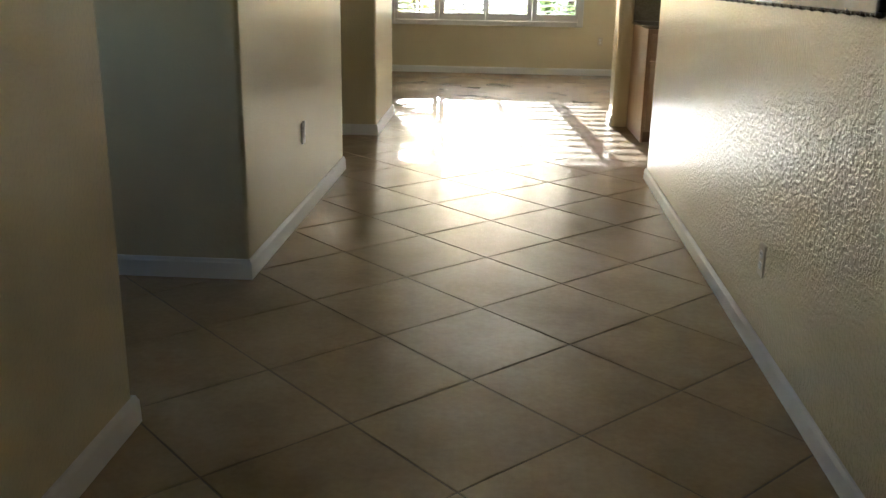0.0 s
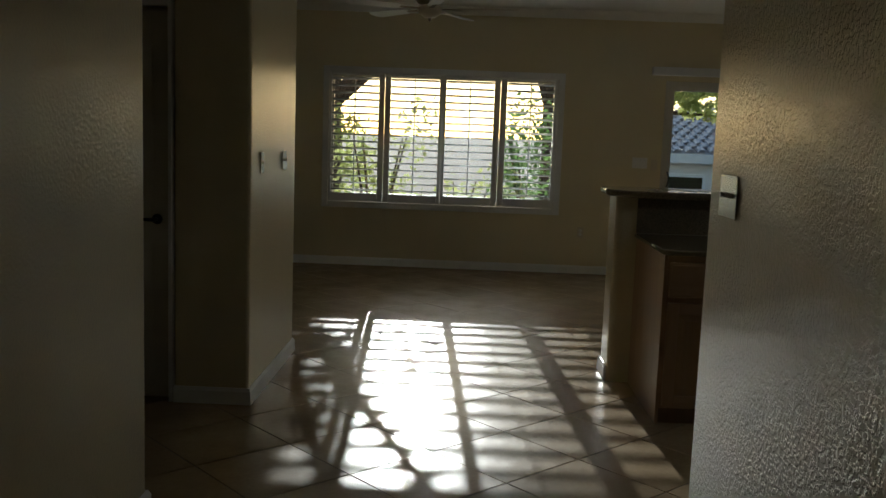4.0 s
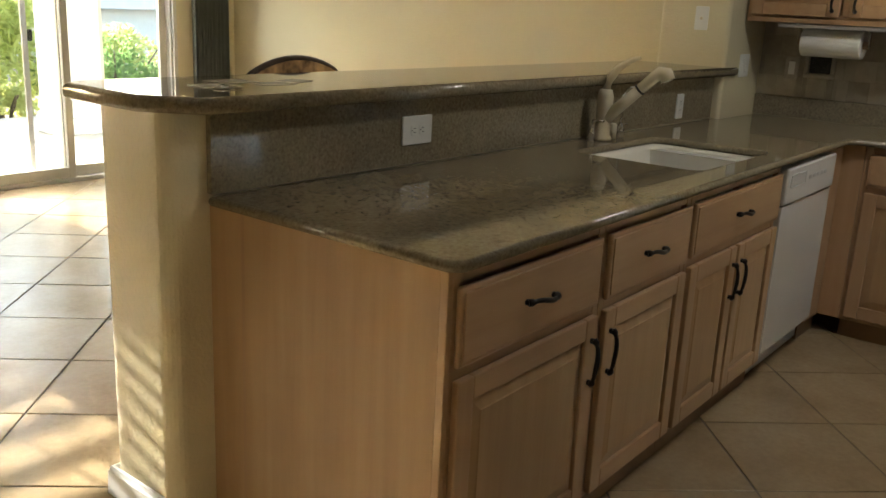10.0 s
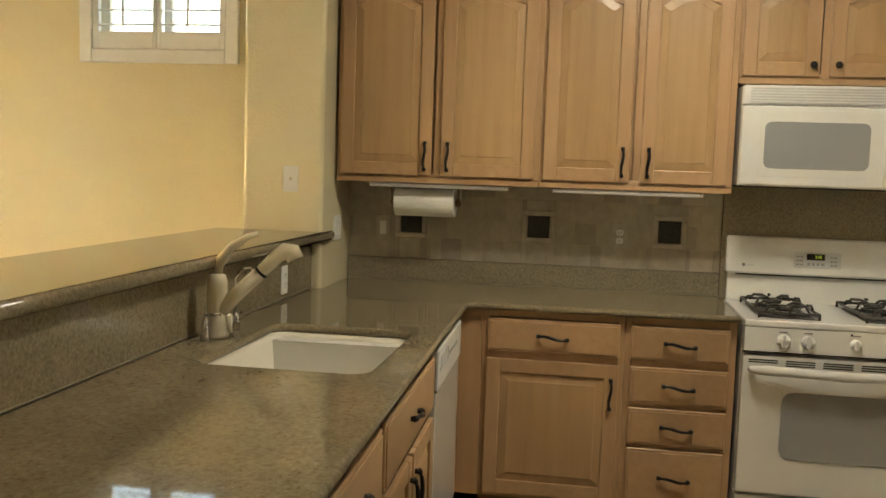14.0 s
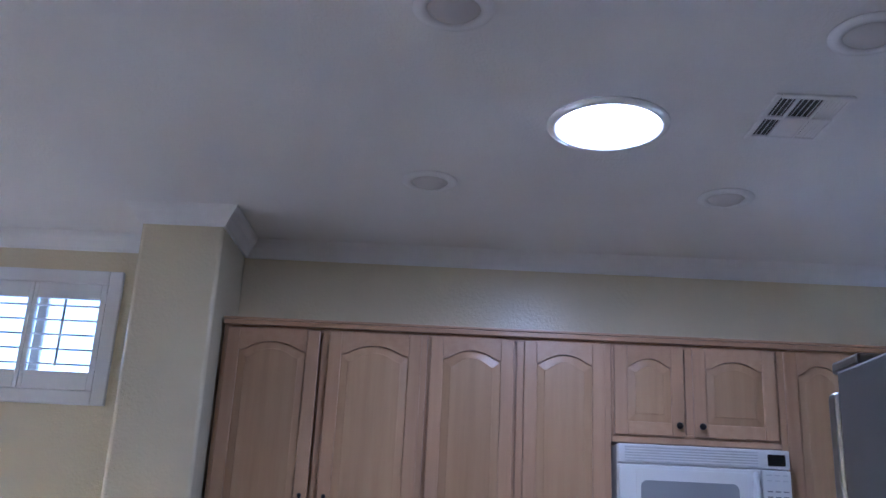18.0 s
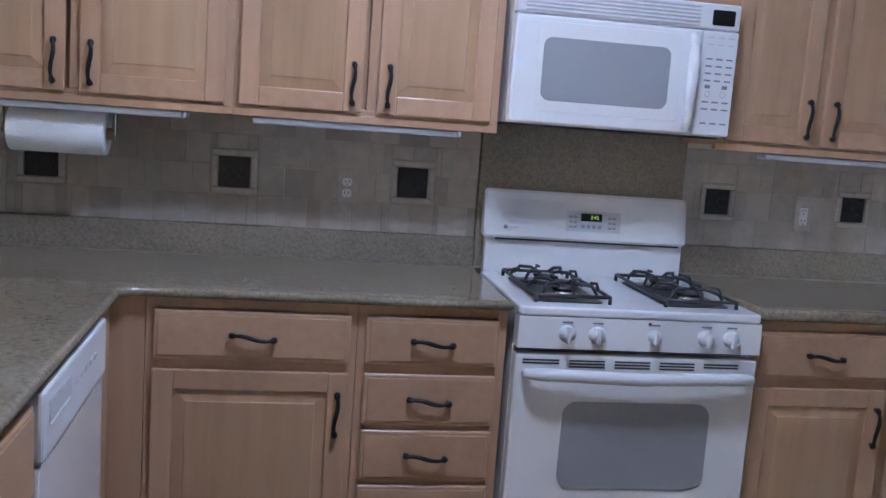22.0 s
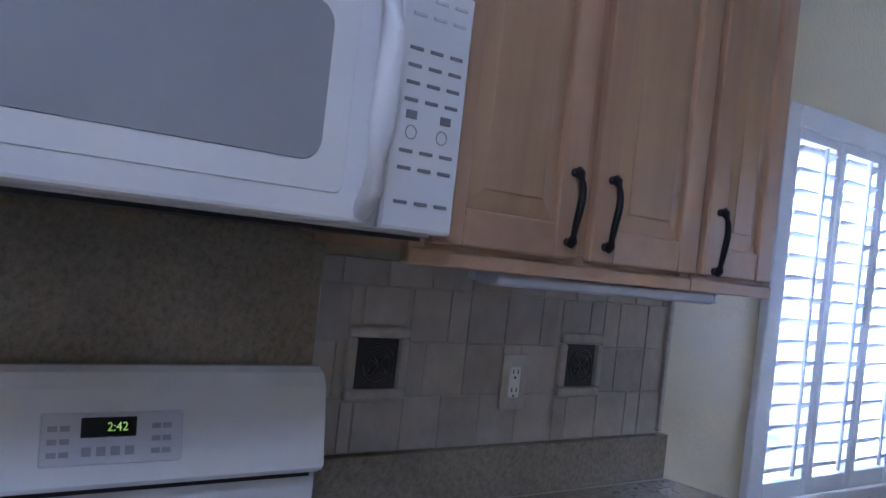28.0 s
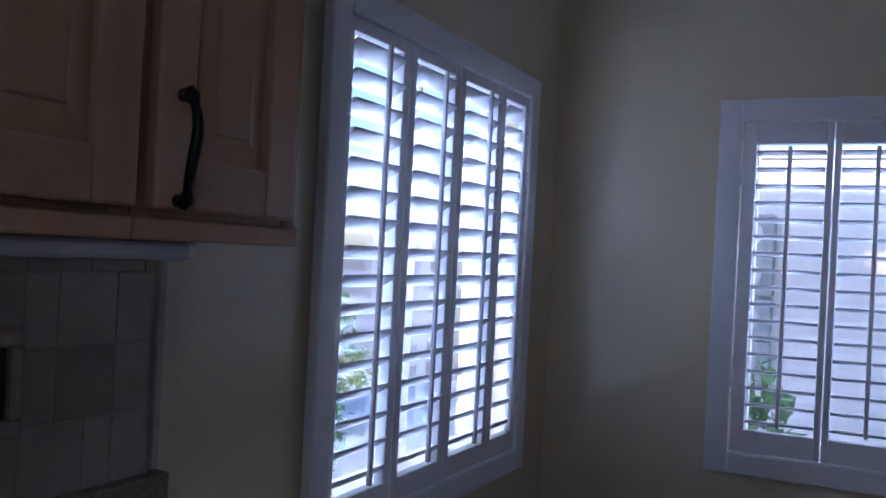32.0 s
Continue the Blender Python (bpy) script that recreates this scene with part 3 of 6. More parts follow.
def glazed_leaf(x0, x1, y, name):
    lf = part(name, rbox(x0, x0 + 0.055, y - 0.02, y + 0.02, 0.03, SL[3] - 0.045, 0.004), ALU, sd)
    part("stile", rbox(x1 - 0.055, x1, y - 0.02, y + 0.02, 0.03, SL[3] - 0.045, 0.004), ALU, lf)
    part("top_rail", rbox(x0 + 0.055, x1 - 0.055, y - 0.02, y + 0.02, SL[3] - 0.1, SL[3] - 0.045, 0.004), ALU, lf)
    part("bottom_rail", rbox(x0 + 0.055, x1 - 0.055, y - 0.02, y + 0.02, 0.03, 0.11, 0.004), ALU, lf)
    g = part("pane", rbox(x0 + 0.055, x1 - 0.055, y - 0.003, y + 0.003, 0.11, SL[3] - 0.1), PANE, lf)
    g.visible_shadow = False
    return lf


leaf = glazed_leaf(SL[0] + 0.047, MID + 0.03, YN + 0.05, "sliding_leaf")
glazed_leaf(MID - 0.03, SL[1] - 0.047, YN + 0.1, "fixed_leaf")
hx = SL[0] + 0.075
part("pull_handle", tube([(hx, YN + 0.03, 0.98), (hx, YN - 0.02, 1.0), (hx + 0.01, YN - 0.03, 1.06), (hx, YN - 0.02, 1.12), (hx, YN + 0.03, 1.14)], 0.009), BLACKGL, leaf, "dark curved door pull")
part("latch_plate", rbox(hx - 0.018, hx + 0.018, YN + 0.024, YN + 0.03, 0.96, 1.16, 0.004), ALU, leaf)
scr = part("screen_stile", rbox(2.36, 2.40, YN + 0.128, YN + 0.148, 0.03, SL[3] - 0.05, 0.003), ALU, sd)
part("screen_latch", rbox(2.40, 2.435, YN + 0.122, YN + 0.135, 1.02, 1.10, 0.006), SLOT, scr)
structure("trim_door_jamb", join(rbox(SL[0] - 0.002, SL[0] + 0.03, YN - 0.004, YN + 0.019, 0, SL[3], 0.003), rbox(SL[1] - 0.03, SL[1] + 0.002, YN - 0.004, YN + 0.019, 0, SL[3], 0.003)), ALU, "pale sliding door jamb lining", "door trim")

# vertical blind, drawn aside, under its valance
vb = thing("vertical_blind", 3.8, YN, 0.02, "grey-green vertical blind drawn aside under a white valance", "blind")


def at_world(ob_root, bm):
    bmesh.ops.transform(bm, matrix=ob_root.matrix_basis.inverted(), verts=bm.verts)
    return bm


part("valance", at_world(vb, rbox(1.505, XE - 0.012, YN - 0.11, YN - 0.003, 2.155, 2.24, 0.006)), SHUT, vb, "white valance board")
for k in range(13):
    v = rbox(-0.042, 0.042, -0.0012, 0.0012, 0.03, 2.15)
    bmesh.ops.transform(v, matrix=pose(3.66 + k * 0.027, YN - 0.06, 0, 0, 0, 72 + 5 * math.sin(k * 2.1)), verts=v.verts)
    part("vane", at_world(vb, v), BLIND, vb)

# alcove door in its frame
ad = thing("door_2", PFX - 0.807, PY0 + 0.05, 0, "closed pale panelled interior door with a dark lever handle", "door", kind="structure")
part("slab", rbox(-0.38, 0.38, 0, 0.035, 0.008, 2.03, 0.003), DOORP, ad)
for z0, z1 in ((0.2, 0.85), (1.05, 1.85)):
    for x0, x1 in ((-0.29, -0.05), (0.05, 0.29)):
        part("panel", rbox(x0, x1, -0.006, 0.002, z0, z1, 0.005), DOORP, ad)
for x0, x1, z0, z1 in ((-0.45, -0.385, 0, 2.10), (0.385, 0.405, 0, 2.10), (-0.385, 0.385, 2.036, 2.10)):
    part("casing", rbox(x0, x1, -0.062, -0.003 if z0 else -0.002, z0, z1, 0.004), TRIM, ad)
lev = part("lever_handle", tube([(0.31, -0.001, 0.96), (0.31, -0.045, 0.96), (0.30, -0.055, 0.96), (0.2, -0.055, 0.962)], [0.009, 0.009, 0.01, 0.007]), BRONZE, ad)
part("rose", lathe([(0, 0), (0.028, 0), (0.026, 0.008), (0, 0.01)], 16, pose(0.31, -0.001, 0.96, 90)), BRONZE, lev)

# unseen plain windows added behind the camera to light hall and side room
for nm, lb, x0, x1, y0, y1 in (("window_5", "unseen plain white-framed window added to light the hall", -1.2, -0.4, YB - 0.09, YB - 0.05), ("window_6", "unseen plain white-framed window added to light the side room", XW - 0.09, XW - 0.05, 0.6, 1.6)):
    wr = thing(nm, 0, 0, 0, lb, "window", kind="structure")
    z0, z1 = (1.0, 2.0)
    if x1 - x0 > 0.5:
        bars = ((x0, x0 + 0.05, y0, y1), (x1 - 0.05, x1, y0, y1))
        rails = (x0 + 0.05, x1 - 0.05, y0, y1)
    else:
        bars = ((x0, x1, y0, y0 + 0.05), (x0, x1, y1 - 0.05, y1))
        rails = (x0, x1, y0 + 0.05, y1 - 0.05)
    for q in bars:
        part("sash", rbox(*q, z0, z1, 0.004), TRIM, wr)
    for a, c in ((z0, z0 + 0.05), (z1 - 0.05, z1)):
        part("sash", rbox(*rails, a, c, 0.004), TRIM, wr)
    g = part("pane", rbox(rails[0] + (0.018 if x1 - x0 < 0.5 else 0), rails[1] - (0.018 if x1 - x0 < 0.5 else 0), rails[2] + (0.018 if x1 - x0 > 0.5 else 0), rails[3] - (0.018 if x1 - x0 > 0.5 else 0), z0 + 0.05, z1 - 0.05), PANE, wr)
    g.visible_shadow = False

# ---- kitchen: cabinets ----
def turned(bm, m):
    bmesh.ops.transform(bm, matrix=m, verts=bm.verts)
    return bm


UPR = pose(0, 0, 0, 90)           # lays an x, y outline into the x, z plane, its height towards -y
pull_mesh = None


def pull(parent, x, z, upright=True, y=-0.02, cant=0.0):
    """A wavy dark bronze pull with flattened feet, shared by all fronts."""
    global pull_mesh
    if pull_mesh is None:
        n = 18
        pts, rad = [], []
        for k in range(n + 1):
            s = -1 + 2 * k / n
            pts.append((0.004 * math.sin(s * math.pi), -0.008 - 0.015 * max(0, math.cos(s * math.pi / 2)) ** 0.45, 0.062 * s))
            rad.append(0.0092 if abs(s) > 0.88 else (0.0046 + 0.0022 * math.cos(s * math.pi / 2) if abs(s) < 0.75 else 0.0056))
        b = tube(pts, rad, 8)
        for s in (-1, 1):
            join(b, lathe([(0, 0), (0.0075, 0), (0.0075, 0.009), (0, 0.011)], 10, pose(0, 0, 0.058 * s, 90)))
        p = part("pull", b, BRONZE, parent)
        pull_mesh = p.data
    else:
        p = new("pull", pull_mesh)
        p.parent = parent
    p.matrix_basis = pose(x, y, z, 0, 0 if upright else 90, 0) @ pose(0, 0, 0, 0, cant, 0)
    return p


knob_mesh = None


def knob(parent, x, z, y=-0.02):
    global knob_mesh
    if knob_mesh is None:
        p = part("knob", lathe([(0, 0), (0.007, 0), (0.006, 0.01), (0.014, 0.018), (0.015, 0.024), (0.009, 0.03), (0, 0.031)], 14, pose(0, 0, 0, 90)), BRONZE, parent)
        knob_mesh = p.data
    else:
        p = new("knob", knob_mesh)
        p.parent = parent
    p.matrix_basis = pose(x, y, z)


def panel_outline(x0, x1, z0, z1, rise, n=10):
    pts = [(x0, z0), (x1, z0)]
    if rise <= 0:
        return pts + [(x1, z1), (x0, z1)]
    w = x1 - x0
    pts.append((x1, z1 - rise))
    for k in range(1, n):
        s = k / n
        x = x1 - w * s
        u = abs(2 * s - 1)
        z = z1 - rise + rise * (math.cos(min(1, u / 0.86) * math.pi / 2) ** 0.75 if u < 0.86 else 0)
        pts.append((x, z))
    pts.append((x0, z1 - rise))
    return pts


def raised_field(outline, d0, d1, inset):
    """A field that slopes up from its edge at depth d0 to a flat at d1, towards -y."""
    b = bmesh.new()
    xs, zs = [p[0] for p in outline], [p[1] for p in outline]
    cx, cz = (min(xs) + max(xs)) / 2, (min(zs) + max(zs)) / 2
    kx, kz = 1 - 2 * inset / (max(xs) - min(xs)), 1 - 2 * inset / (max(zs) - min(zs))
    k2x, k2z = 1 - 2 * (inset + 0.003) / (max(xs) - min(xs)), 1 - 2 * (inset + 0.003) / (max(zs) - min(zs))
    r0 = [b.verts.new((x, -d0, z)) for x, z in outline]
    r1 = [b.verts.new((cx + (x - cx) * kx, -d1 + 0.002, cz + (z - cz) * kz)) for x, z in outline]
    r2 = [b.verts.new((cx + (x - cx) * k2x, -d1, cz + (z - cz) * k2z)) for x, z in outline]
    n = len(outline)
    for a, c in ((r0, r1), (r1, r2)):
        for i in range(n):
            b.faces.new((a[i], a[(i + 1) % n], c[(i + 1) % n], c[i]))
    b.faces.new(r2)
    bmesh.ops.recalc_face_normals(b, faces=b.faces)
    if b.faces[-1].normal.y > 0:
        bmesh.ops.reverse_faces(b, faces=b.faces)
    return b


def raised_door(root, x0, x1, z0, z1, arch=0.0, rail=0.058, across=None):
    """Frame-and-panel door: stiles, rails, a raised field; the top rail arched where wanted."""
    d = part("door", rbox(x0, x0 + rail, -0.02, -0.001, z0, z1, 0.004), MAPLE, root)
    part("stile", rbox(x1 - rail, x1, -0.02, -0.001, z0, z1, 0.004), MAPLE, d)
    part("bottom_rail", rbox(x0 + rail, x1 - rail, -0.0195, -0.001, z0, z0 + rail, 0.004), across or MAPLE_H, d)
    o = panel_outline(x0 + rail, x1 - rail, z0 + rail, z1 - rail, arch)
    if arch:
        top = [(x, z) for x, z in o[2:]]
        ol = [(x0 + rail, z1 - 0.0005)] + [(x1 - rail, z1 - 0.0005)] + top
        b = bmesh.new()
        f0 = [b.verts.new((x, -0.0195, z)) for x, z in ol]
        f1 = [b.verts.new((x, -0.001, z)) for x, z in ol]
        b.faces.new(f0)
        b.faces.new(f1[::-1])
        for i in range(len(ol)):
            j = (i + 1) % len(ol)
            b.faces.new((f0[i], f1[i], f1[j], f0[j]))
        bmesh.ops.recalc_face_normals(b, faces=b.faces)
        bmesh.ops.triangulate(b, faces=[f for f in b.faces if len(f.verts) > 4])
        part("arched_rail", b, across or MAPLE_H, d)
    else:
        part("top_rail", rbox(x0 + rail, x1 - rail, -0.0195, -0.001, z1 - rail, z1, 0.004), across or MAPLE_H, d)
    part("raised_panel", raised_field(o, 0.008, 0.0175, 0.032), MAPLE_P, d)
    return d


def drawer_front(root, x0, x1, z0, z1, across=None):
    b = rbox(x0, x1, -0.016, -0.001, z0, z1, 0.006, 3)
    d = part("drawer_front", b, across or MAPLE_H, root)
    part("drawer_face", rbox(x0 + 0.012, x1 - 0.012, -0.02, -0.0155, z0 + 0.012, z1 - 0.012, 0.003, 2), across or MAPLE_H, d)
    return d


def carcase(root, w, z0, z1, depth, rails, across=None, body=None):
    """Box and face frame; rails: heights of the rails that show between the fronts."""
    part("carcase", rbox(0, w, 0.02, depth, z0, body or z1), MAPLE_SHADE, root)
    ff = part("face_frame", rbox(0, 0.03, 0, 0.0195, z0, z1, 0.002), MAPLE, root)
    part("frame_stile", rbox(w - 0.03, w, 0, 0.0195, z0, z1, 0.002), MAPLE, ff)
    for a, c in rails:
        part("frame_rail", rbox(0.03, w - 0.03, 0.001, 0.0195, a, c, 0.002), across or MAPLE_H, ff)


BZ0, BZ1 = 0.085, 0.885


def base_unit(label, m, w, depth, columns, across=None, toe=True, body=None):
    """columns: (x0, x1, fronts); a front is (kind, z0, z1, pull side)."""
    root = thing("base_cabinet", 0, 0, 0, label, "cabinet", "kitchen base cabinets")
    root.matrix_basis = m
    mids = sorted({round(f[2] + 0.013, 3) for c in columns for f in c[2] if f[2] < 0.8})
    carcase(root, w, BZ0, BZ1, depth, [(BZ0, BZ0 + 0.03), (BZ1 - 0.03, BZ1)] + [(z - 0.016, z + 0.016) for z in mids], across, body)
    for (a0, _, _), (b0, _, _) in zip(columns, columns[1:]):
        part("mullion", rbox(b0 - 0.035, b0 + 0.01, 0.0005, 0.0195, BZ0 + 0.03, BZ1 - 0.03, 0.002), MAPLE, root)
    if toe:
        part("toe_kick", rbox(0, w, 0.026, 0.042, 0.0, BZ0), TOE, root)
    for x0, x1, fronts in columns:
        for kind, z0, z1, side in fronts:
            if kind == "drawer":
                d = drawer_front(root, x0, x1, z0, z1, across)
                pull(d, (x0 + x1) / 2, (z0 + z1) / 2, False, -0.02, 4)
            else:
                d = raised_door(root, x0, x1, z0, z1, across=across)
                if side:
                    pull(d, x0 + 0.03 if side < 0 else x1 - 0.03, z1 - 0.12)
    return root


SKEW = 1.5                        # the peninsula run is turned to fit the camera's view, in degrees
EAST = -90                        # fronts that face west
XB = 3.485                        # face of the east base cabinets
base_unit("maple base cabinet with drawer over raised-panel door at the peninsula end", pose(0.62, YF, 0, 0, 0, SKEW), 0.641, 0.66, [(0.008, 0.612, [("drawer", 0.67, 0.85, 0), ("door", 0.10, 0.642, 1)])], MAPLE_X)
base_unit("maple base cabinet with drawer over raised-panel door beside the sink", pose(1.262, YF + 0.017, 0, 0, 0, SKEW), 0.548, 0.66, [(0.014, 0.53, [("drawer", 0.67, 0.85, 0), ("door", 0.10, 0.642, -1)])], MAPLE_X)
base_unit("maple sink base cabinet with two raised-panel doors", pose(1.811, YF + 0.031, 0, 0, 0, SKEW), 0.829, 0.66, [(0.013, 0.41, [("door", 0.10, 0.648, 1)]), (0.43, 0.819, [("door", 0.10, 0.648, -1)])], MAPLE_X, body=0.68)
sinkroot = [o for o in bpy.data.objects if o.name.startswith("base_cabinet") and o.parent is None][-1]
dsk = drawer_front(sinkroot, 0.013, 0.819, 0.675, 0.852, MAPLE_X)
pull(dsk, 0.416, 0.764, False, -0.02, 4)
base_unit("maple base cabinet with drawer over raised-panel door in the corner", pose(XB, 5.31, 0, 0, 0, EAST), 0.585, 0.59, [(0.022, 0.566, [("drawer", 0.71, 0.852, 0), ("door", 0.105, 0.682, 1)])])
base_unit("maple base cabinet with four drawers beside the range", pose(XB, 4.724, 0, 0, 0, EAST), 0.44, 0.59, [(0.024, 0.414, [("drawer", 0.71, 0.852, 0), ("drawer", 0.53, 0.684, 0), ("drawer", 0.36, 0.514, 0), ("drawer", 0.108, 0.345, 0)])])
base_unit("maple base cabinet with two drawers over two raised-panel doors", pose(XB, 3.512, 0, 0, 0, EAST), 0.922, 0.59, [(0.02, 0.48, [("drawer", 0.70, 0.852, 0), ("door", 0.13, 0.672, 1)]), (0.52, 0.90, [("drawer", 0.70, 0.852, 0), ("door", 0.13, 0.672, -1)])])
cf = thing("corner_filler", 3.36, YF, 0, "maple filler panel where the two cabinet runs meet", "cabinet filler")
part("filler", at_world(cf, rbox(3.29, 3.484, YF + 0.072, YF + 0.09, BZ0, BZ1, 0.002)), MAPLE, cf)
part("side_filler", at_world(cf, rbox(XB + 0.001, XB + 0.02, 5.312, 5.50, BZ0, BZ1, 0.002)), MAPLE, cf)
part("toe_kick", at_world(cf, rbox(3.29, 3.51, YF + 0.096, YF + 0.112, 0, BZ0)), TOE, cf)
ep = thing("end_panel", 0.61, 5.7, 0, "maple veneer end panel of the peninsula", "cabinet panel")
part("panel", at_world(ep, rbox(0.603, 0.618, YF + 0.021, YK - 0.001, 0.0, 0.885, 0.002)), MAPLE_P, ep)
part("edge_strip", at_world(ep, rbox(0.601, 0.6195, YF - 0.001, YF + 0.02, 0.0, 0.885, 0.003)), MAPLE, ep)


# upper cabinets
XU = 3.797


def upper_unit(label, y0, w, z0, z1, doors, depth=0.295):
    root = thing("upper_cabinet", XU, y0, z0, label, "cabinet", "kitchen upper cabinets", rz=EAST)
    h = z1 - z0
    part("carcase", rbox(0.001, w - 0.001, 0.02, depth, 0.012, h), MAPLE_SHADE, root)
    ff = part("face_frame", rbox(0, 0.03, 0, 0.0195, 0, h, 0.002), MAPLE, root)
    part("frame_stile", rbox(w - 0.03, w, 0, 0.0195, 0, h, 0.002), MAPLE, ff)
    part("frame_rail", rbox(0.03, w - 0.03, 0.001, 0.0195, 0, 0.04, 0.002), MAPLE_H, ff)
    part("frame_rail", rbox(0.03, w - 0.03, 0.001, 0.0195, h - 0.04, h, 0.002), MAPLE_H, ff)
    part("light_rail", rbox(0, w, -0.006, 0.018, -0.004, 0.022, 0.003), MAPLE_H, root)
    for x0, x1, side, kn in doors:
        d = raised_door(root, x0, x1, 0.03, h - 0.035, arch=0.045 if h > 0.6 else 0.04)
        if kn:
            knob(d, x0 + 0.03 if side < 0 else x1 - 0.03, 0.03 + 0.045)
        else:
            pull(d, x0 + 0.032 if side < 0 else x1 - 0.03, 0.03 + (0.086 if w > 0.4 else 0.068))
    for x0, x1, side, kn in doors[1:]:
        part("mullion", rbox(x0 - 0.032, x0 + 0.01, 0.0005, 0.0195, 0.04, h - 0.04, 0.002), MAPLE, ff)
    return root


UZ0, UZ1 = 1.397, 2.328
upper_unit("maple upper cabinet with two arched raised-panel doors beside the pillar", 6.045, 0.925, UZ0, UZ1, [(0.02, 0.44, 1, False), (0.482, 0.90, -1, False)])
upper_unit("maple upper cabinet with two arched raised-panel doors", 5.119, 0.825, UZ0, UZ1, [(0.015, 0.388, 1, False), (0.436, 0.798, -1, False)])
upper_unit("short maple cabinet with two arched doors above the microwave", 4.293, 0.742, 1.866, UZ1, [(0.012, 0.322, 1, True), (0.362, 0.66 + 0.07, -1, True)])
upper_unit("maple upper cabinet with two arched raised-panel doors beside the microwave", 3.55, 0.69, UZ0, UZ1, [(0.028, 0.342, 1, False), (0.376, 0.682, -1, False)])
upper_unit("narrow maple upper cabinet with one arched door at the window", 2.859, 0.292, UZ0, UZ1, [(0.016, 0.262, -1, False)])
tm = thing("cabinet_top_moulding", XU, 4.3, UZ1, "dark maple moulding strip along the cabinet tops", "cabinet moulding")
part("strip", at_world(tm, rbox(XU - 0.03, XU + 0.28, 2.56, 6.047, UZ1 + 0.0005, UZ1 + 0.012, 0.003)), MAPLE_H, tm)
part("cove", at_world(tm, rbox(XU - 0.026, XU - 0.001, 2.565, 6.046, UZ1 - 0.022, UZ1, 0.004)), MAPLE_H, tm)


# ---- worktops ----
def slab_with_hole(outline, hole, z0, z1, bev):
    b = bmesh.new()
    loops = []
    for pts in (outline, hole):
        if not pts:
            continue
        vs = [b.verts.new((x, y, z0)) for x, y in pts]
        loops.append([b.edges.new((vs[i], vs[(i + 1) % len(vs)])) for i in range(len(vs))])
    bmesh.ops.triangle_fill(b, use_beauty=True, edges=b.edges[:])
    r = bmesh.ops.extrude_face_region(b, geom=b.faces[:])
    bmesh.ops.translate(b, vec=(0, 0, z1 - z0), verts=[v for v in r["geom"] if isinstance(v, bmesh.types.BMVert)])
    bmesh.ops.recalc_face_normals(b, faces=b.faces)
    ed = [e for e in b.edges if len(e.link_faces) == 2 and abs(e.verts[0].co.z - e.verts[1].co.z) < 1e-6 and e.calc_face_angle(0) > 1.0]
    bmesh.ops.bevel(b, geom=ed, offset=bev, segments=4, affect='EDGES', profile=0.5)
    for f in b.faces:
        f.smooth = abs(f.normal.z) < 0.98
    return b


SK = (2.045, 2.695, 5.455, 5.93)     # sink opening
sink_hole = rounded(SK[0], SK[1], SK[2], SK[3], 0.05)
EDGE_X, EDGE_Y = 3.45, 5.297
main_outline = [(PX0 + 0.03, EDGE_Y), (EDGE_X - 0.03, EDGE_Y + 0.073), (EDGE_X, EDGE_Y + 0.043), (EDGE_X, 4.277), (4.076, 4.277), (4.076, PIL[1] - 0.004), (PIL[0] - 0.004, PIL[1] - 0.004), (PIL[0] - 0.004, YK - 0.022), (PX0, YK - 0.022), (PX0, EDGE_Y + 0.03)]
w1 = thing("worktop", 2.0, 5.7, 0.875, "polished tan granite worktop along peninsula and range wall", "countertop")
part("slab", at_world(w1, slab_with_hole(main_outline, sink_hole, 0.8865, CT, 0.013)), GRAN, w1)
part("plywood_deck", at_world(w1, rbox(PX0 + 0.05, 2.0, EDGE_Y + 0.05, YK - 0.03, 0.8855, 0.8862)), MAPLE_SHADE, w1)
w2 = thing("worktop", 3.8, 3.0, 0.875, "polished tan granite worktop ending beside the window", "countertop")
part("slab", at_world(w2, slab_with_hole([(EDGE_X, 3.508), (EDGE_X, 2.50), (EDGE_X + 0.03, 2.47), (4.076, 2.47), (4.076, 3.508)], None, 0.8865, CT + 0.013, 0.013)), GRAN, w2)
part("plywood_deck", at_world(w2, rbox(EDGE_X + 0.05, 4.05, 2.52, 3.50, 0.8855, 0.8862)), MAPLE_SHADE, w2)

# raised bar on its half wall
hwl = rounded(0.475, PIL[0] - 0.002, YK + 0.001, 6.42, 0.045, 6)
wall_half = structure("wall_half", prism(hwl, 0.0, BAR - 0.042), WALL, "cream half wall under the raised bar", "half wall")
structure("baseboard_half_wall", sweep_profile([(0.475, YK + 0.045), (0.475, 6.42), (PIL[0] - 0.01, 6.42)], BASE), TRIM, "white moulded baseboard on the half wall", "baseboard")
bar = thing("bar_top", 2.0, 6.3, BAR - 0.041, "polished tan granite raised bar top with chamfered end", "countertop")
bar_outline = [(0.53, YK - 0.085), (3.745, YK - 0.085), (3.765, PIL[1] - 0.004), (PIL[0] - 0.004, PIL[1] - 0.004), (PIL[0] - 0.004, 6.55), (0.49, 6.55), (0.43, 6.49), (0.43, YK + 0.05)]
part("slab", at_world(bar, slab_with_hole(bar_outline, None, BAR - 0.041, BAR, 0.016)), GRAN, bar)
sp = thing("granite_splash", 2.0, YK, CT + 0.001, "tan granite splash between worktop and raised bar", "backsplash")
part("panel", at_world(sp, rbox(PX0 + 0.012, PIL[0] - 0.004, YK - 0.02, YK - 0.0005, CT + 0.001, BAR - 0.042, 0.002)), GRAN, sp)
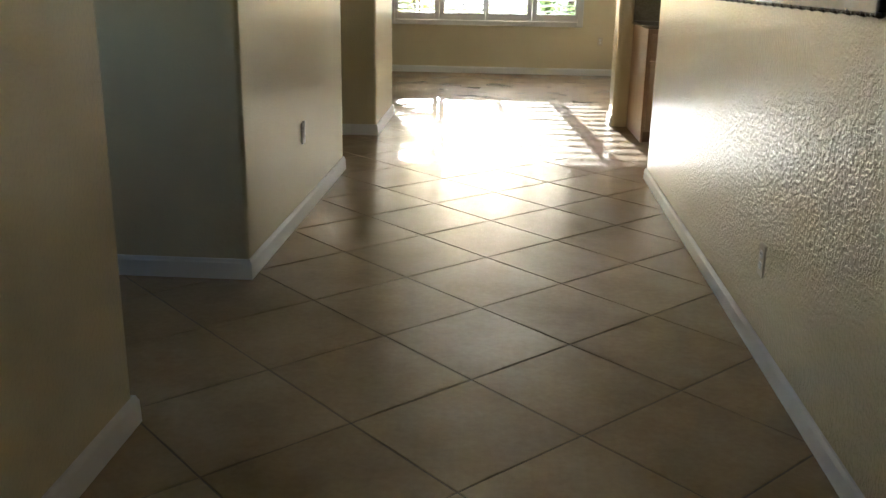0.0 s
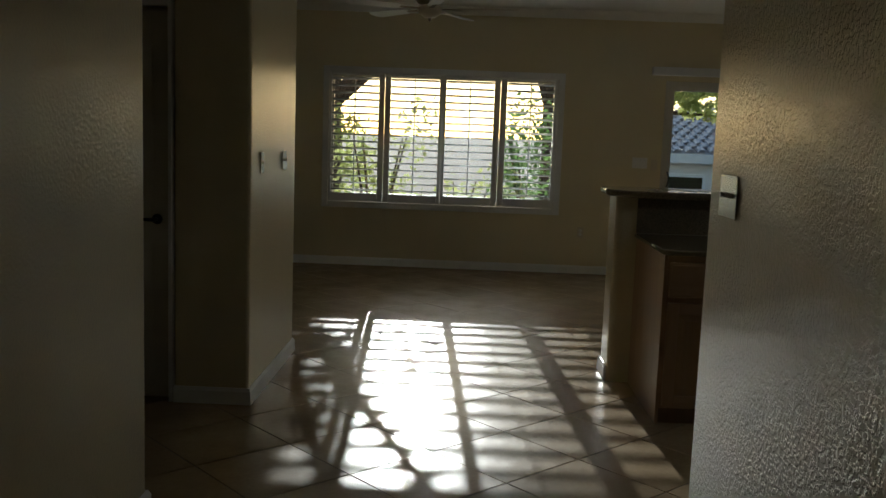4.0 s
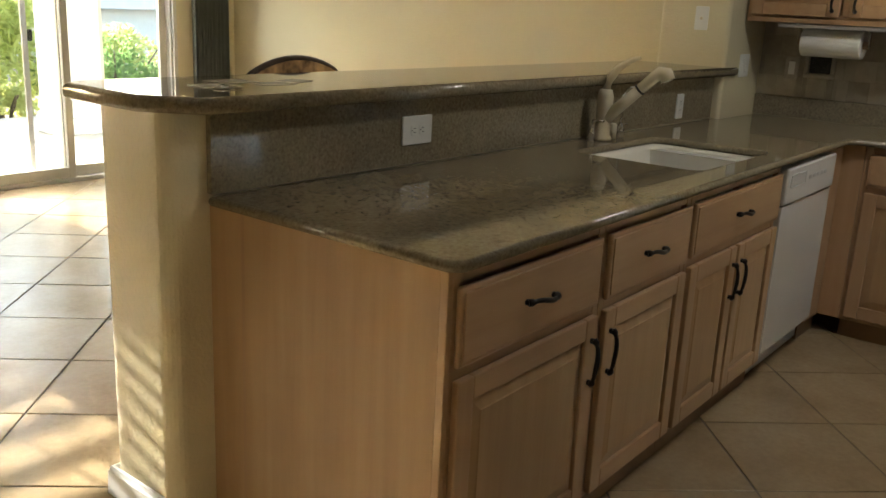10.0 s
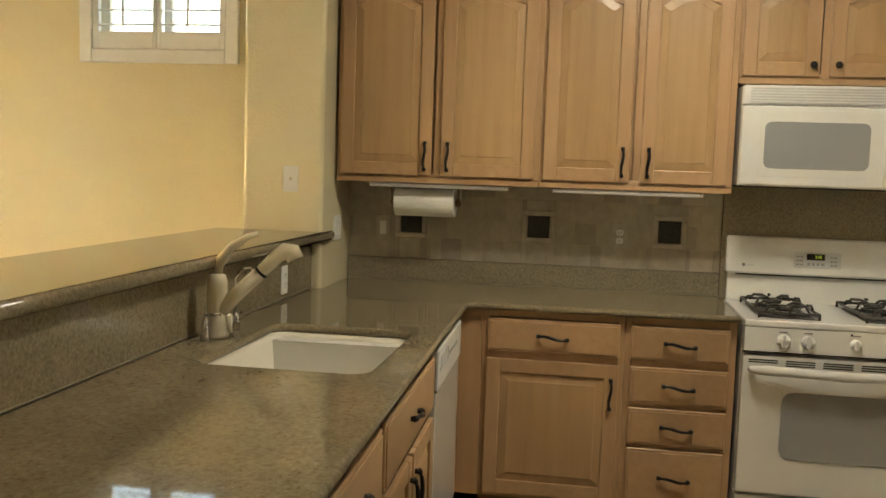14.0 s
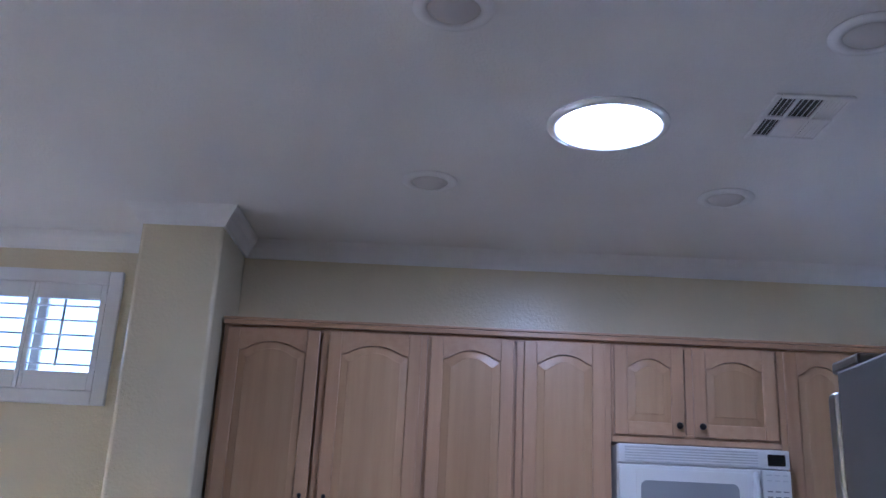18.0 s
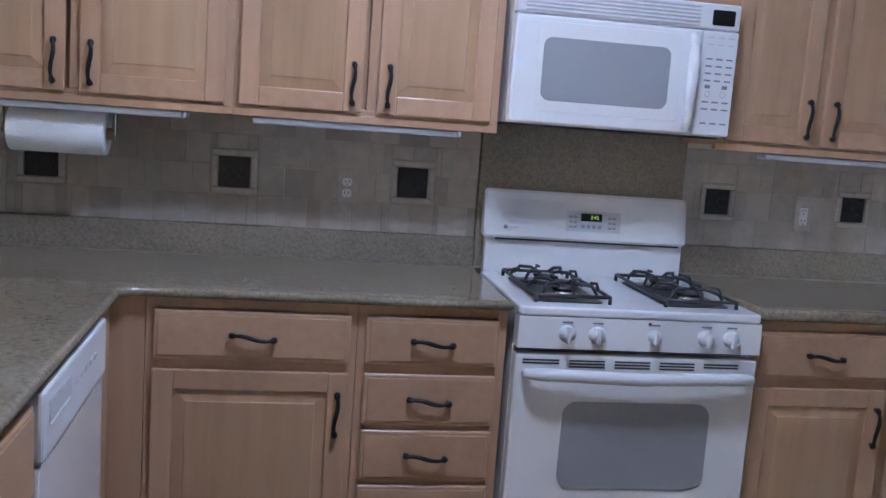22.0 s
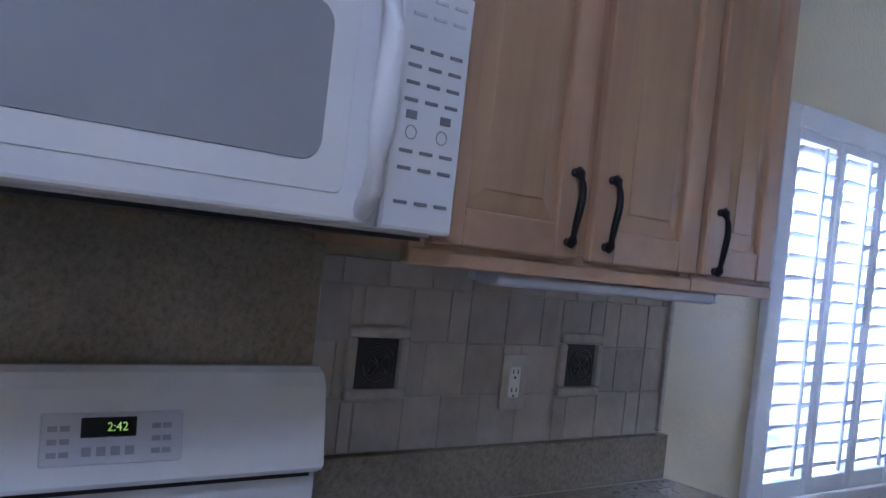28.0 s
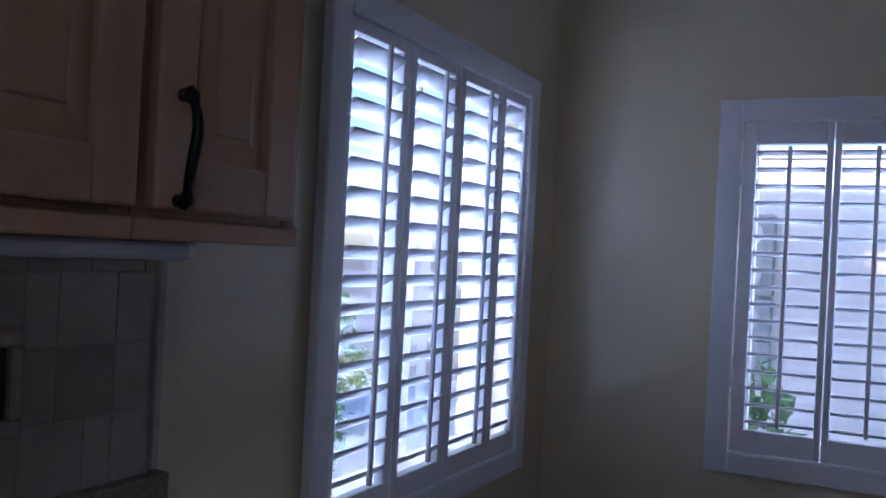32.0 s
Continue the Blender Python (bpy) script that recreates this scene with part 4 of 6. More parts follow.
part("caulk_joint", at_world(sp, rbox(PX0 + 0.014, PIL[0] - 0.005, YK - 0.026, YK - 0.0202, CT + 0.0006, CT + 0.003)), CAULK, sp)
for nm, y0, y1, z1, lb in (("granite_splash", 4.285, PIL[1] - 0.004, 1.02, "low tan granite splash strip behind the corner worktop"), ("granite_splash", 2.494, 3.52, 1.034, "low tan granite splash strip beside the range"), ("granite_splash", 3.522, 4.283, 1.43, "full-height tan granite panel behind the range")):
    zc = CT + (0.013 if y0 < 2.6 else 0.0)           # the short worktop is raised to fit the camera's view
    g = thing(nm, 4.07, (y0 + y1) / 2, zc + 0.001, lb, "backsplash")
    part("panel", at_world(g, rbox(4.062, 4.0985, y0, y1, zc + 0.001, z1, 0.003)), GRAN_LIT, g)
    part("caulk_joint", at_world(g, rbox(4.056, 4.0618, y0 + 0.002, y1 - 0.002, zc + 0.0006, zc + 0.003)), CAULK, g)
    part("top_edge", at_world(g, rbox(4.0615, 4.0985, y0 + 0.001, y1 - 0.001, z1 + 0.0001, z1 + 0.0012)), GRAN, g)

# sink
sk = thing("sink", 2.38, 5.7, 0.70, "bisque undermount single-bowl sink", "sink")
b = bmesh.new()
rings = []
for ins, z, r in ((-0.012, 0.886, 0.06), (0.0, 0.8858, 0.055), (0.006, 0.865, 0.055), (0.014, 0.74, 0.06), (0.035, 0.705, 0.07), (0.06, 0.698, 0.08)):
    o = rounded(SK[0] + ins, SK[1] - ins, SK[2] + ins, SK[3] - ins, r)
    rings.append([b.verts.new((x, y, z)) for x, y in o])
for a, c in zip(rings, rings[1:]):
    for i in range(len(a)):
        f = b.faces.new((a[i], a[(i + 1) % len(a)], c[(i + 1) % len(a)], c[i]))
        f.smooth = True
b.faces.new(rings[-1])
bmesh.ops.recalc_face_normals(b, faces=b.faces)
bowl = part("bowl", at_world(sk, b), PORC, sk)
part("drain", at_world(sk, lathe([(0, 0.7), (0.04, 0.7), (0.045, 0.702), (0.045, 0.699), (0, 0.699)], 20, Matrix.Translation((2.37, 5.69, 0.0)))), CHROME, sk)

# faucet group
fc = thing("faucet", 2.40, 6.022, CT, "almond pull-out kitchen faucet with raised lever", "faucet")
fc.matrix_basis = fc.matrix_basis @ Matrix.Scale(1.16, 4)
body = part("body", lathe([(0, 0.001), (0.034, 0.001), (0.034, 0.01), (0.027, 0.02), (0.026, 0.10), (0.028, 0.105), (0.028, 0.15), (0.022, 0.17), (0, 0.175)], 24), FAUCET, fc)
part("spout", tube([(0.0, -0.01, 0.075), (0.01, -0.06, 0.125), (0.02, -0.115, 0.18)], [0.022, 0.02, 0.019], 16), FAUCET, fc)
part("collar", tube([(0.0195, -0.112, 0.177), (0.0205, -0.117, 0.182)], 0.0205, 16), SLOT, fc)
part("spray_head", tube([(0.0205, -0.117, 0.182), (0.028, -0.16, 0.225), (0.031, -0.178, 0.238), (0.033, -0.195, 0.235), (0.034, -0.205, 0.215)], [0.019, 0.02, 0.023, 0.026, 0.024], 16), FAUCET, fc)
part("lever", tube([(0, 0, 0.165), (0.005, -0.01, 0.21), (0.01, -0.035, 0.245), (0.018, -0.075, 0.272), (0.022, -0.105, 0.282)], [0.018, 0.016, 0.012, 0.009, 0.006], 12), FAUCET, fc)
ft = thing("filter_tap", 2.53, 6.015, CT, "slender chrome gooseneck filter tap", "faucet")
part("base", lathe([(0, 0.001), (0.018, 0.001), (0.016, 0.05), (0.008, 0.06), (0, 0.06)], 16), CHROME, ft)
part("neck", tube([(0, 0, 0.05), (0, 0, 0.17), (0, -0.02, 0.20), (0, -0.05, 0.205), (0, -0.075, 0.18)], 0.0055, 10), CHROME, ft)
part("lever", tube([(0, 0, 0.052), (0.035, -0.01, 0.055)], 0.004, 8), CHROME, ft)
ag = thing("air_gap", 2.475, 6.02, CT, "small almond air gap cap beside the faucet", "faucet fitting")
part("cap", lathe([(0, 0.001), (0.019, 0.001), (0.019, 0.055), (0.015, 0.062), (0, 0.063)], 18), FAUCET, ag)
sd2 = thing("soap_dispenser", 2.33, 6.03, CT, "dark soap dispenser beside the faucet", "dispenser")
part("pump", lathe([(0, 0.001), (0.014, 0.001), (0.012, 0.06), (0.005, 0.065), (0.005, 0.085), (0, 0.086)], 14), CHROME, sd2)
part("nozzle", tube([(0, 0, 0.08), (0.0, -0.05, 0.083)], 0.005, 8), CHROME, sd2)

# ---- stone tile backsplash: pieces on a grout bed ----
ACC = [5.745, 5.127, 4.517, 3.377, 2.825]
AZ = 1.20
TS = 0.1025
for nm, y0, y1 in (("splash_left", 4.285, PIL[1] - 0.003), ("splash_right", 2.522, 3.52)):
    ZB = 1.0205 if nm.endswith("left") else 1.0355
    bed = thing("tile_backsplash", 4.095, (y0 + y1) / 2, ZB, "tumbled travertine tile backsplash with framed black accent tiles", "backsplash", "stone backsplashes")
    part("grout_bed", at_world(bed, rbox(4.0835, 4.0985, y0, y1, ZB, UZ0 - 0.006)), TGROUT, bed)
    G = 1.0 if nm.endswith("left") else 0.89      # the accents beside the window are scaled down to fit the camera's view
    rng = random.Random(7 if nm.endswith("left") else 11)
    cache = {}
    z, row = ZB + 0.001, 0
    while z < UZ0 - 0.012:
        zt = min(z + TS - 0.002, UZ0 - 0.007)
        y = y1
        first = True
        while y > y0 + 0.006:
            wdt = (TS / 2 if (first and row % 2) else TS) * (1 if rng.random() > 0.12 else 0.5)
            first = False
            ya = max(y - wdt + 0.002, y0 + 0.001)
            clear = True
            for c in ACC:
                if ya < c + 0.079 * G and y > c - 0.079 * G and z < AZ + 0.079 * G and zt > AZ - 0.079 * G:
                    clear = False
            if clear:
                ww, hh = round(y - ya, 3), round(zt - z, 3)
                key = (ww, hh)
                if key not in cache:
                    tbm = rbox(-0.004, 0.004, -ww / 2, ww / 2, -hh / 2, hh / 2, 0.0014, 1)
                    o = part("stone_tile", tbm, STONE, bed)
                    cache[key] = o.data
                else:
                    o = new("stone_tile", cache[key])
                    o.parent = bed
                o.matrix_basis = bed.matrix_basis.inverted() @ pose(4.0852 + rng.uniform(-0.0008, 0.0008), (y + ya) / 2, (z + zt) / 2, 0, rng.uniform(-0.5, 0.5), rng.uniform(-0.5, 0.5))
            else:
                # pieces cut round a framed accent
                for c in ACC:
                    if ya < c + 0.079 * G and y > c - 0.079 * G:
                        for (p, q, s, t) in ((max(ya, c + 0.079 * G), y, z, zt), (ya, min(y, c - 0.079 * G), z, zt), (max(ya, c - 0.078 * G), min(y, c + 0.078 * G), z, min(zt, AZ - 0.079 * G)), (max(ya, c - 0.078 * G), min(y, c + 0.078 * G), max(z, AZ + 0.079 * G), zt)):
                            if q - p > 0.012 and t - s > 0.012:
                                part("cut_tile", turned(rbox(4.081, 4.089, p + 0.001, q - 0.001, s, t, 0.002, 1), bed.matrix_basis.inverted()), STONE, bed)
            y = ya - 0.002
        z = zt + 0.002
        row += 1
    if nm.endswith("right"):
        part("edge_trim", at_world(bed, rbox(4.074, 4.0985, y0 - 0.016, y0 - 0.0005, 1.0405, UZ0 - 0.006, 0.004, 2)), LINER, bed)
    for c in ACC:
        if y0 < c < y1:
            fm = bmesh.new()
            for p, q, s, t in ((c - 0.076 * G, c + 0.076 * G, AZ + 0.054 * G, AZ + 0.076 * G), (c - 0.076 * G, c + 0.076 * G, AZ - 0.076 * G, AZ - 0.054 * G), (c - 0.076 * G, c - 0.054 * G, AZ - 0.054 * G, AZ + 0.054 * G), (c + 0.054 * G, c + 0.076 * G, AZ - 0.054 * G, AZ + 0.054 * G)):
                rbox(4.072, 4.089, p, q, s, t, 0.006, 2, bm=fm)
            frm = part("accent_frame", at_world(bed, fm), LINER, bed)
            a = rbox(4.078, 4.089, c - 0.052 * G, c + 0.052 * G, AZ - 0.052 * G, AZ + 0.052 * G, 0.002, 1)
            for rr in (0.04, 0.026):
                join(a, tube([(4.077, c + rr * G * math.cos(k * math.pi / 6), AZ + rr * G * math.sin(k * math.pi / 6)) for k in range(12)], 0.003, 6, True))
            for k in range(4):
                join(a, tube([(4.077, c, AZ), (4.076, c + 0.03 * G * math.cos(k * math.pi / 2 + 0.7), AZ + 0.03 * G * math.sin(k * math.pi / 2 + 0.7))], 0.0035, 6))
            bmesh.ops.transform(a, matrix=bed.matrix_basis.inverted(), verts=a.verts)
            part("black_tile", a, BLACK_T, frm, "black relief accent tile")

# ---- range ----
RY = 3.8925                        # its middle
rg = thing("gas_range", 3.445, RY, 0, "white freestanding gas range with black grates", "range", rz=EAST)
# local: x from -0.378 to 0.378 to the right, front at y 0, back at 0.62
W2 = 0.376
part("side_body", rbox(-W2, W2, 0.02, 0.60, 0.03, 0.895, 0.004), ENAMEL, rg)
top = part("cooktop", prism(rounded(-W2, W2, -0.035, 0.56, 0.02), 0.885, 0.912, 0.008, 3), ENAMEL, rg)
cp = bmesh.new()
prof = [(-0.033, 0.884), (-0.036, 0.79), (0.04, 0.79), (0.04, 0.884)]
vs0 = [cp.verts.new((-W2, y, z)) for y, z in prof]
vs1 = [cp.verts.new((W2, y, z)) for y, z in prof]
cp.faces.new(vs0)
cp.faces.new(vs1[::-1])
for i in range(4):
    cp.faces.new((vs0[i], vs0[(i + 1) % 4], vs1[(i + 1) % 4], vs1[i]))
bmesh.ops.recalc_face_normals(cp, faces=cp.faces)
cpan = part("control_panel", cp, ENAMEL, rg)
for k, x in enumerate((-0.231, -0.139, 0.036, 0.199, 0.279)):
    s = 0.026 if k != 2 else 0.021
    kb = part("knob", lathe([(0, 0), (s, 0), (s, 0.006), (s * 0.85, 0.012), (s * 0.8, 0.018), (0, 0.019)], 20, pose(x, -0.0345, 0.836, 90)), BISQ, cpan)
    part("grip", turned(rbox(-0.006, 0.006, -0.03, -0.012, -s * 0.95, s * 0.95, 0.003), pose(x, -0.0345, 0.836)), BISQ, kb)
    part("dial_mark", turned(rbox(-0.016, 0.016, -0.0012, 0.0, 0.031, 0.036), pose(x, -0.0348, 0.836)), INK, cpan)
part("indicator", lathe([(0, 0), (0.005, 0), (0, 0.003)], 10, pose(0.02, -0.0335, 0.873, 90)), SLOT, cpan)
part("gap_shadow_strip", rbox(-W2 + 0.004, W2 - 0.004, 0.0, 0.03, 0.778, 0.7895), SLOT, rg)
od = part("oven_door", rbox(-W2, W2, -0.03, 0.02, 0.215, 0.772, 0.008, 3), ENAMEL, rg)
for g0, n in ((-0.30, 2), (-0.16, 3), (-0.02, 3), (0.12, 3), (0.26, 2)):
    for k in range(n):
        part("vent_slot", rbox(g0 - 0.055 + (k % 1) * 0.01, g0 + 0.055, -0.0312, -0.029, 0.752 - k * 0.009, 0.757 - k * 0.009), SLOT, od)
part("oven_window", turned(prism(rounded(-0.222, 0.24, -0.135, 0.135, 0.045, 6), 0, 0.004, 0.001, 1), pose(0, -0.0295, 0.497, 90)), GREYWIN, od, "grey dotted oven window")
hn = tube([(-0.345, -0.03, 0.715), (-0.34, -0.062, 0.72), (-0.30, -0.072, 0.722), (0, -0.080, 0.716), (0.30, -0.072, 0.722), (0.34, -0.062, 0.72), (0.345, -0.03, 0.715)], [0.012, 0.016, 0.019, 0.019, 0.019, 0.016, 0.012], 12)
part("door_handle", hn, BISQ, od)
dw = part("storage_drawer", rbox(-W2, W2, -0.022, 0.02, 0.055, 0.205, 0.006, 3), ENAMEL, rg)
part("drawer_handle", tube([(-0.31, -0.02, 0.16), (-0.29, -0.045, 0.162), (0, -0.05, 0.158), (0.29, -0.045, 0.162), (0.31, -0.02, 0.16)], [0.012, 0.014, 0.014, 0.014, 0.012], 10), BISQ, dw)
for x in (-0.34, 0.34):
    part("foot", lathe([(0, 0), (0.018, 0), (0.018, 0.03), (0, 0.03)], 12, Matrix.Translation((x, 0.06, 0))), SLOT, rg)
    part("rear_foot", lathe([(0, 0), (0.018, 0), (0.018, 0.03), (0, 0.03)], 12, Matrix.Translation((x, 0.55, 0))), SLOT, rg)
# backguard
part("riser", rbox(-0.365, 0.365, 0.565, 0.598, 0.9, 1.05, 0.004), ENAMEL, rg)
bgb = bmesh.new()
prof = [(0.60, 1.035), (0.545, 1.035), (0.538, 1.045), (0.557, 1.174), (0.567, 1.195), (0.58, 1.203), (0.60, 1.203)]
va = [bgb.verts.new((-0.376, y, z)) for y, z in prof]
vb2 = [bgb.verts.new((0.366, y, z)) for y, z in prof]
bgb.faces.new(va)
bgb.faces.new(vb2[::-1])
for i in range(len(prof)):
    j = (i + 1) % len(prof)
    bgb.faces.new((va[i], va[j], vb2[j], vb2[i]))
bmesh.ops.recalc_face_normals(bgb, faces=bgb.faces)
bmesh.ops.bevel(bgb, geom=[e for e in bgb.edges if e.calc_face_angle(0) > 0.9], offset=0.006, segments=2, affect='EDGES')
bg = part("backguard", bgb, ENAMEL, rg)
bgm = pose(0.01, 0.5475, 1.108, -8.5) @ Matrix.Diagonal((1.25, 1.0, 1.25, 1.0))
part("clock_panel", turned(rbox(-0.075, 0.085, -0.0015, 0.001, -0.03, 0.028, 0.002, 1), bgm), PALE, bg)
disp = part("display", turned(rbox(-0.032, 0.03, -0.003, 0.0, 0.0, 0.022, 0.001, 1), bgm), BLACKGL, bg)
for gx in (-0.055, 0.06):
    for ix in range(2):
        for iz in range(3):
            part("key", turned(rbox(gx - 0.012 + ix * 0.013, gx - 0.002 + ix * 0.013, -0.003, -0.001, -0.02 + iz * 0.014, -0.014 + iz * 0.014), bgm), KEYINK, bg)
for ix in range(4):
    part("key", turned(rbox(-0.03 + ix * 0.016, -0.02 + ix * 0.016, -0.003, -0.001, -0.02, -0.01), bgm), KEYINK, bg)
part("badge", lathe([(0, 0), (0.0075, 0), (0.0075, 0.002), (0, 0.002)], 16, pose(-0.30, 0.5435, 1.075, 90 - 8.5)), INK, bg)
part("badge_line", turned(rbox(-0.287, -0.255, -0.001, 0.001, -0.004, 0.004), pose(0, 0.5425, 1.075, -8.5)), PALE, bg)
# Dark strip below the backguard stands in for shade in the gap.
part("seam_shade_strip", rbox(-0.33, 0.345, 0.552, 0.566, 1.0285, 1.0345), SLOT, bg)


def text_on(name, body_text, size, m, material, parent):
    cu = bpy.data.curves.new(name, 'FONT')
    cu.body, cu.size, cu.align_x, cu.align_y = body_text, size, 'CENTER', 'CENTER'
    tmp = bpy.data.objects.new("tmp", cu)
    me = bpy.data.meshes.new_from_object(tmp)
    bpy.data.objects.remove(tmp)
    bt = bmesh.new()
    bt.from_mesh(me)
    bpy.data.meshes.remove(me)
    bmesh.ops.transform(bt, matrix=m, verts=bt.verts)
    return part(name, bt, material, parent)


text_on("clock_digits", "2:42", 0.014, bgm @ pose(0.008, -0.0035, 0.011, 90), GREEN7, disp)
# grates and burners
for gx in (-0.2, 0.205):
    part("burner_pan", prism(rounded(gx - 0.104, gx + 0.104, 0.045, 0.455, 0.02), 0.9125, 0.9145, 0.001, 1), IRON, top)
    gr = bmesh.new()
    ring = [(gx - 0.114, 0.03), (gx + 0.114, 0.03), (gx + 0.114, 0.47), (gx - 0.114, 0.47)]
    join(gr, tube([(x, y, 0.935) for x, y in ring], 0.0055, 8, True))
    join(gr, tube([(gx - 0.114, 0.25, 0.935), (gx + 0.114, 0.25, 0.935)], 0.0055, 8))
    for bx, by in ((gx, 0.14), (gx, 0.36)):
        for k in range(4):
            a = math.pi / 4 + k * math.pi / 2
            c, s = math.cos(a), math.sin(a)
            join(gr, tube([(bx + c * 0.145 * 0.82, by + s * 0.13 * 0.82, 0.934), (bx + c * 0.1, by + s * 0.085, 0.958), (bx + c * 0.055, by + s * 0.05, 0.96), (bx + c * 0.028, by + s * 0.026, 0.952)], [0.005, 0.0058, 0.0058, 0.005], 8))
        for k in range(4):
            a = k * math.pi / 2
            c, s = math.cos(a), math.sin(a)
            join(gr, tube([(bx + c * 0.114, by + s * 0.11, 0.935), (bx + c * 0.106, by + s * 0.105, 0.957), (bx + c * 0.085, by + s * 0.075, 0.957)], 0.005, 8))
    for x, y in ring:
        join(gr, tube([(x, y, 0.935), (x, y, 0.914)], 0.006, 8))
    part("grate", gr, IRON, rg, "black cast iron double grate")
    for by in (0.14, 0.36):
        bu = part("burner", lathe([(0, 0.915), (0.05, 0.915), (0.048, 0.924), (0.036, 0.93), (0.034, 0.938), (0, 0.939)], 24, Matrix.Translation((gx, by, 0))), STEEL, rg)
        part("burner_cap", lathe([(0, 0.939), (0.038, 0.939), (0.037, 0.945), (0, 0.947)], 24, Matrix.Translation((gx, by, 0))), IRON, bu)

# ---- microwave over the range ----
mw = thing("microwave", 3.715, 3.923, 1.432, "white over-the-range microwave oven", "microwave", rz=EAST)
H = 0.418
part("case", rbox(-0.358, 0.371, 0.03, 0.365, 0.0, H, 0.004), ENAMEL, mw)
part("underside", rbox(-0.35, 0.36, 0.04, 0.36, -0.006, -0.0005), SLOT, mw)
gl = part("vent_grille", rbox(-0.358, 0.371, -0.012, 0.029, H - 0.082, H, 0.008, 3), BISQ, mw)
for k in range(6):
    part("vent_slat", rbox(-0.33, 0.235, -0.0155, -0.011, H - 0.074 + k * 0.0115, H - 0.068 + k * 0.0115, 0.001, 1), PALE, gl)
dr = part("door", rbox(-0.358, 0.245, -0.016, 0.029, 0.004, H - 0.085, 0.008, 3), BISQ, mw)
part("window_bezel", turned(prism(rounded(-0.285, 0.185, -0.135, 0.14, 0.012), 0, 0.002, 0.0008, 1), pose(0, -0.0155, 0.175, 90)), ENAMEL, dr)
part("window", turned(prism(rounded(-0.266, 0.148, -0.115, 0.078, 0.028, 6), 0, 0.003, 0.0008, 1), pose(0, -0.016, 0.19, 90)), GREYWIN, dr, "grey dotted microwave window")
part("handle", tube([(0.218, -0.014, 0.02), (0.214, -0.04, 0.05), (0.21, -0.052, 0.12), (0.21, -0.054, 0.18), (0.212, -0.05, 0.25), (0.216, -0.036, 0.295), (0.22, -0.014, 0.315)], [0.012, 0.014, 0.016, 0.016, 0.016, 0.014, 0.011], 12), BISQ, dr)
part("badge", lathe([(0, 0), (0.009, 0), (0.009, 0.0012), (0, 0.0015)], 18, pose(-0.25, -0.016, 0.05, 90)), KEYINK, dr)
part("model_line", rbox(0.11, 0.17, -0.017, -0.0155, 0.047, 0.052), INK, dr)
kp = part("key_panel", rbox(0.247, 0.371, -0.014, 0.029, 0.004, H - 0.085, 0.006, 2), BISQ, mw)
part("display", rbox(0.275, 0.35, -0.0165, -0.013, H - 0.068, H - 0.02, 0.003, 1), BLACKGL, gl)
for iz, n in enumerate((3, 3, 0, 3, 3, 3, 3, 2, 0, 3, 3, 0, 3)):
    for ix in range(n):
        x = 0.267 + ix * 0.034 if n == 3 else 0.272 + ix * 0.058
        hgt = 0.006 if n == 3 else 0.014
        part("key", rbox(x, x + (0.022 if n == 3 else 0.018), -0.0152, -0.0135, 0.31 - iz * 0.0225, 0.31 - iz * 0.0225 + hgt * 0.8, 0.0005, 1), INK if iz not in (0, 1) else PALE, kp)

for x in (0.283, 0.335):
    part("round_key", tube([(x + 0.009 * math.cos(k * math.pi / 8), -0.0145, 0.135 + 0.009 * math.sin(k * math.pi / 8)) for k in range(16)], 0.0008, 5, True), KEYINK, kp)

# ---- dishwasher ----
dwx = thing("dishwasher", 2.965, YF + 0.062, 0, "white built-in dishwasher under the worktop", "dishwasher", rz=SKEW)
part("tub", rbox(-0.318, 0.318, 0.03, 0.58, 0.02, 0.868), ENAMEL, dwx)
part("door_panel", rbox(-0.318, 0.318, -0.022, 0.028, 0.12, 0.72, 0.006, 2), ENAMEL, dwx)
dcp = part("control_strip", rbox(-0.318, 0.318, -0.03, 0.028, 0.724, 0.868, 0.01, 3), BISQ, dwx)
part("latch_recess", rbox(-0.28, -0.1, -0.0315, -0.029, 0.79, 0.84, 0.004, 1), PALE, dcp)
for k in range(5):
    part("button", rbox(-0.05 + k * 0.05, -0.02 + k * 0.05, -0.0325, -0.0295, 0.80, 0.815, 0.002, 1), PALE, dcp)
part("kick_plate", rbox(-0.318, 0.318, 0.03, 0.045, 0.02, 0.11), BISQ, dwx)

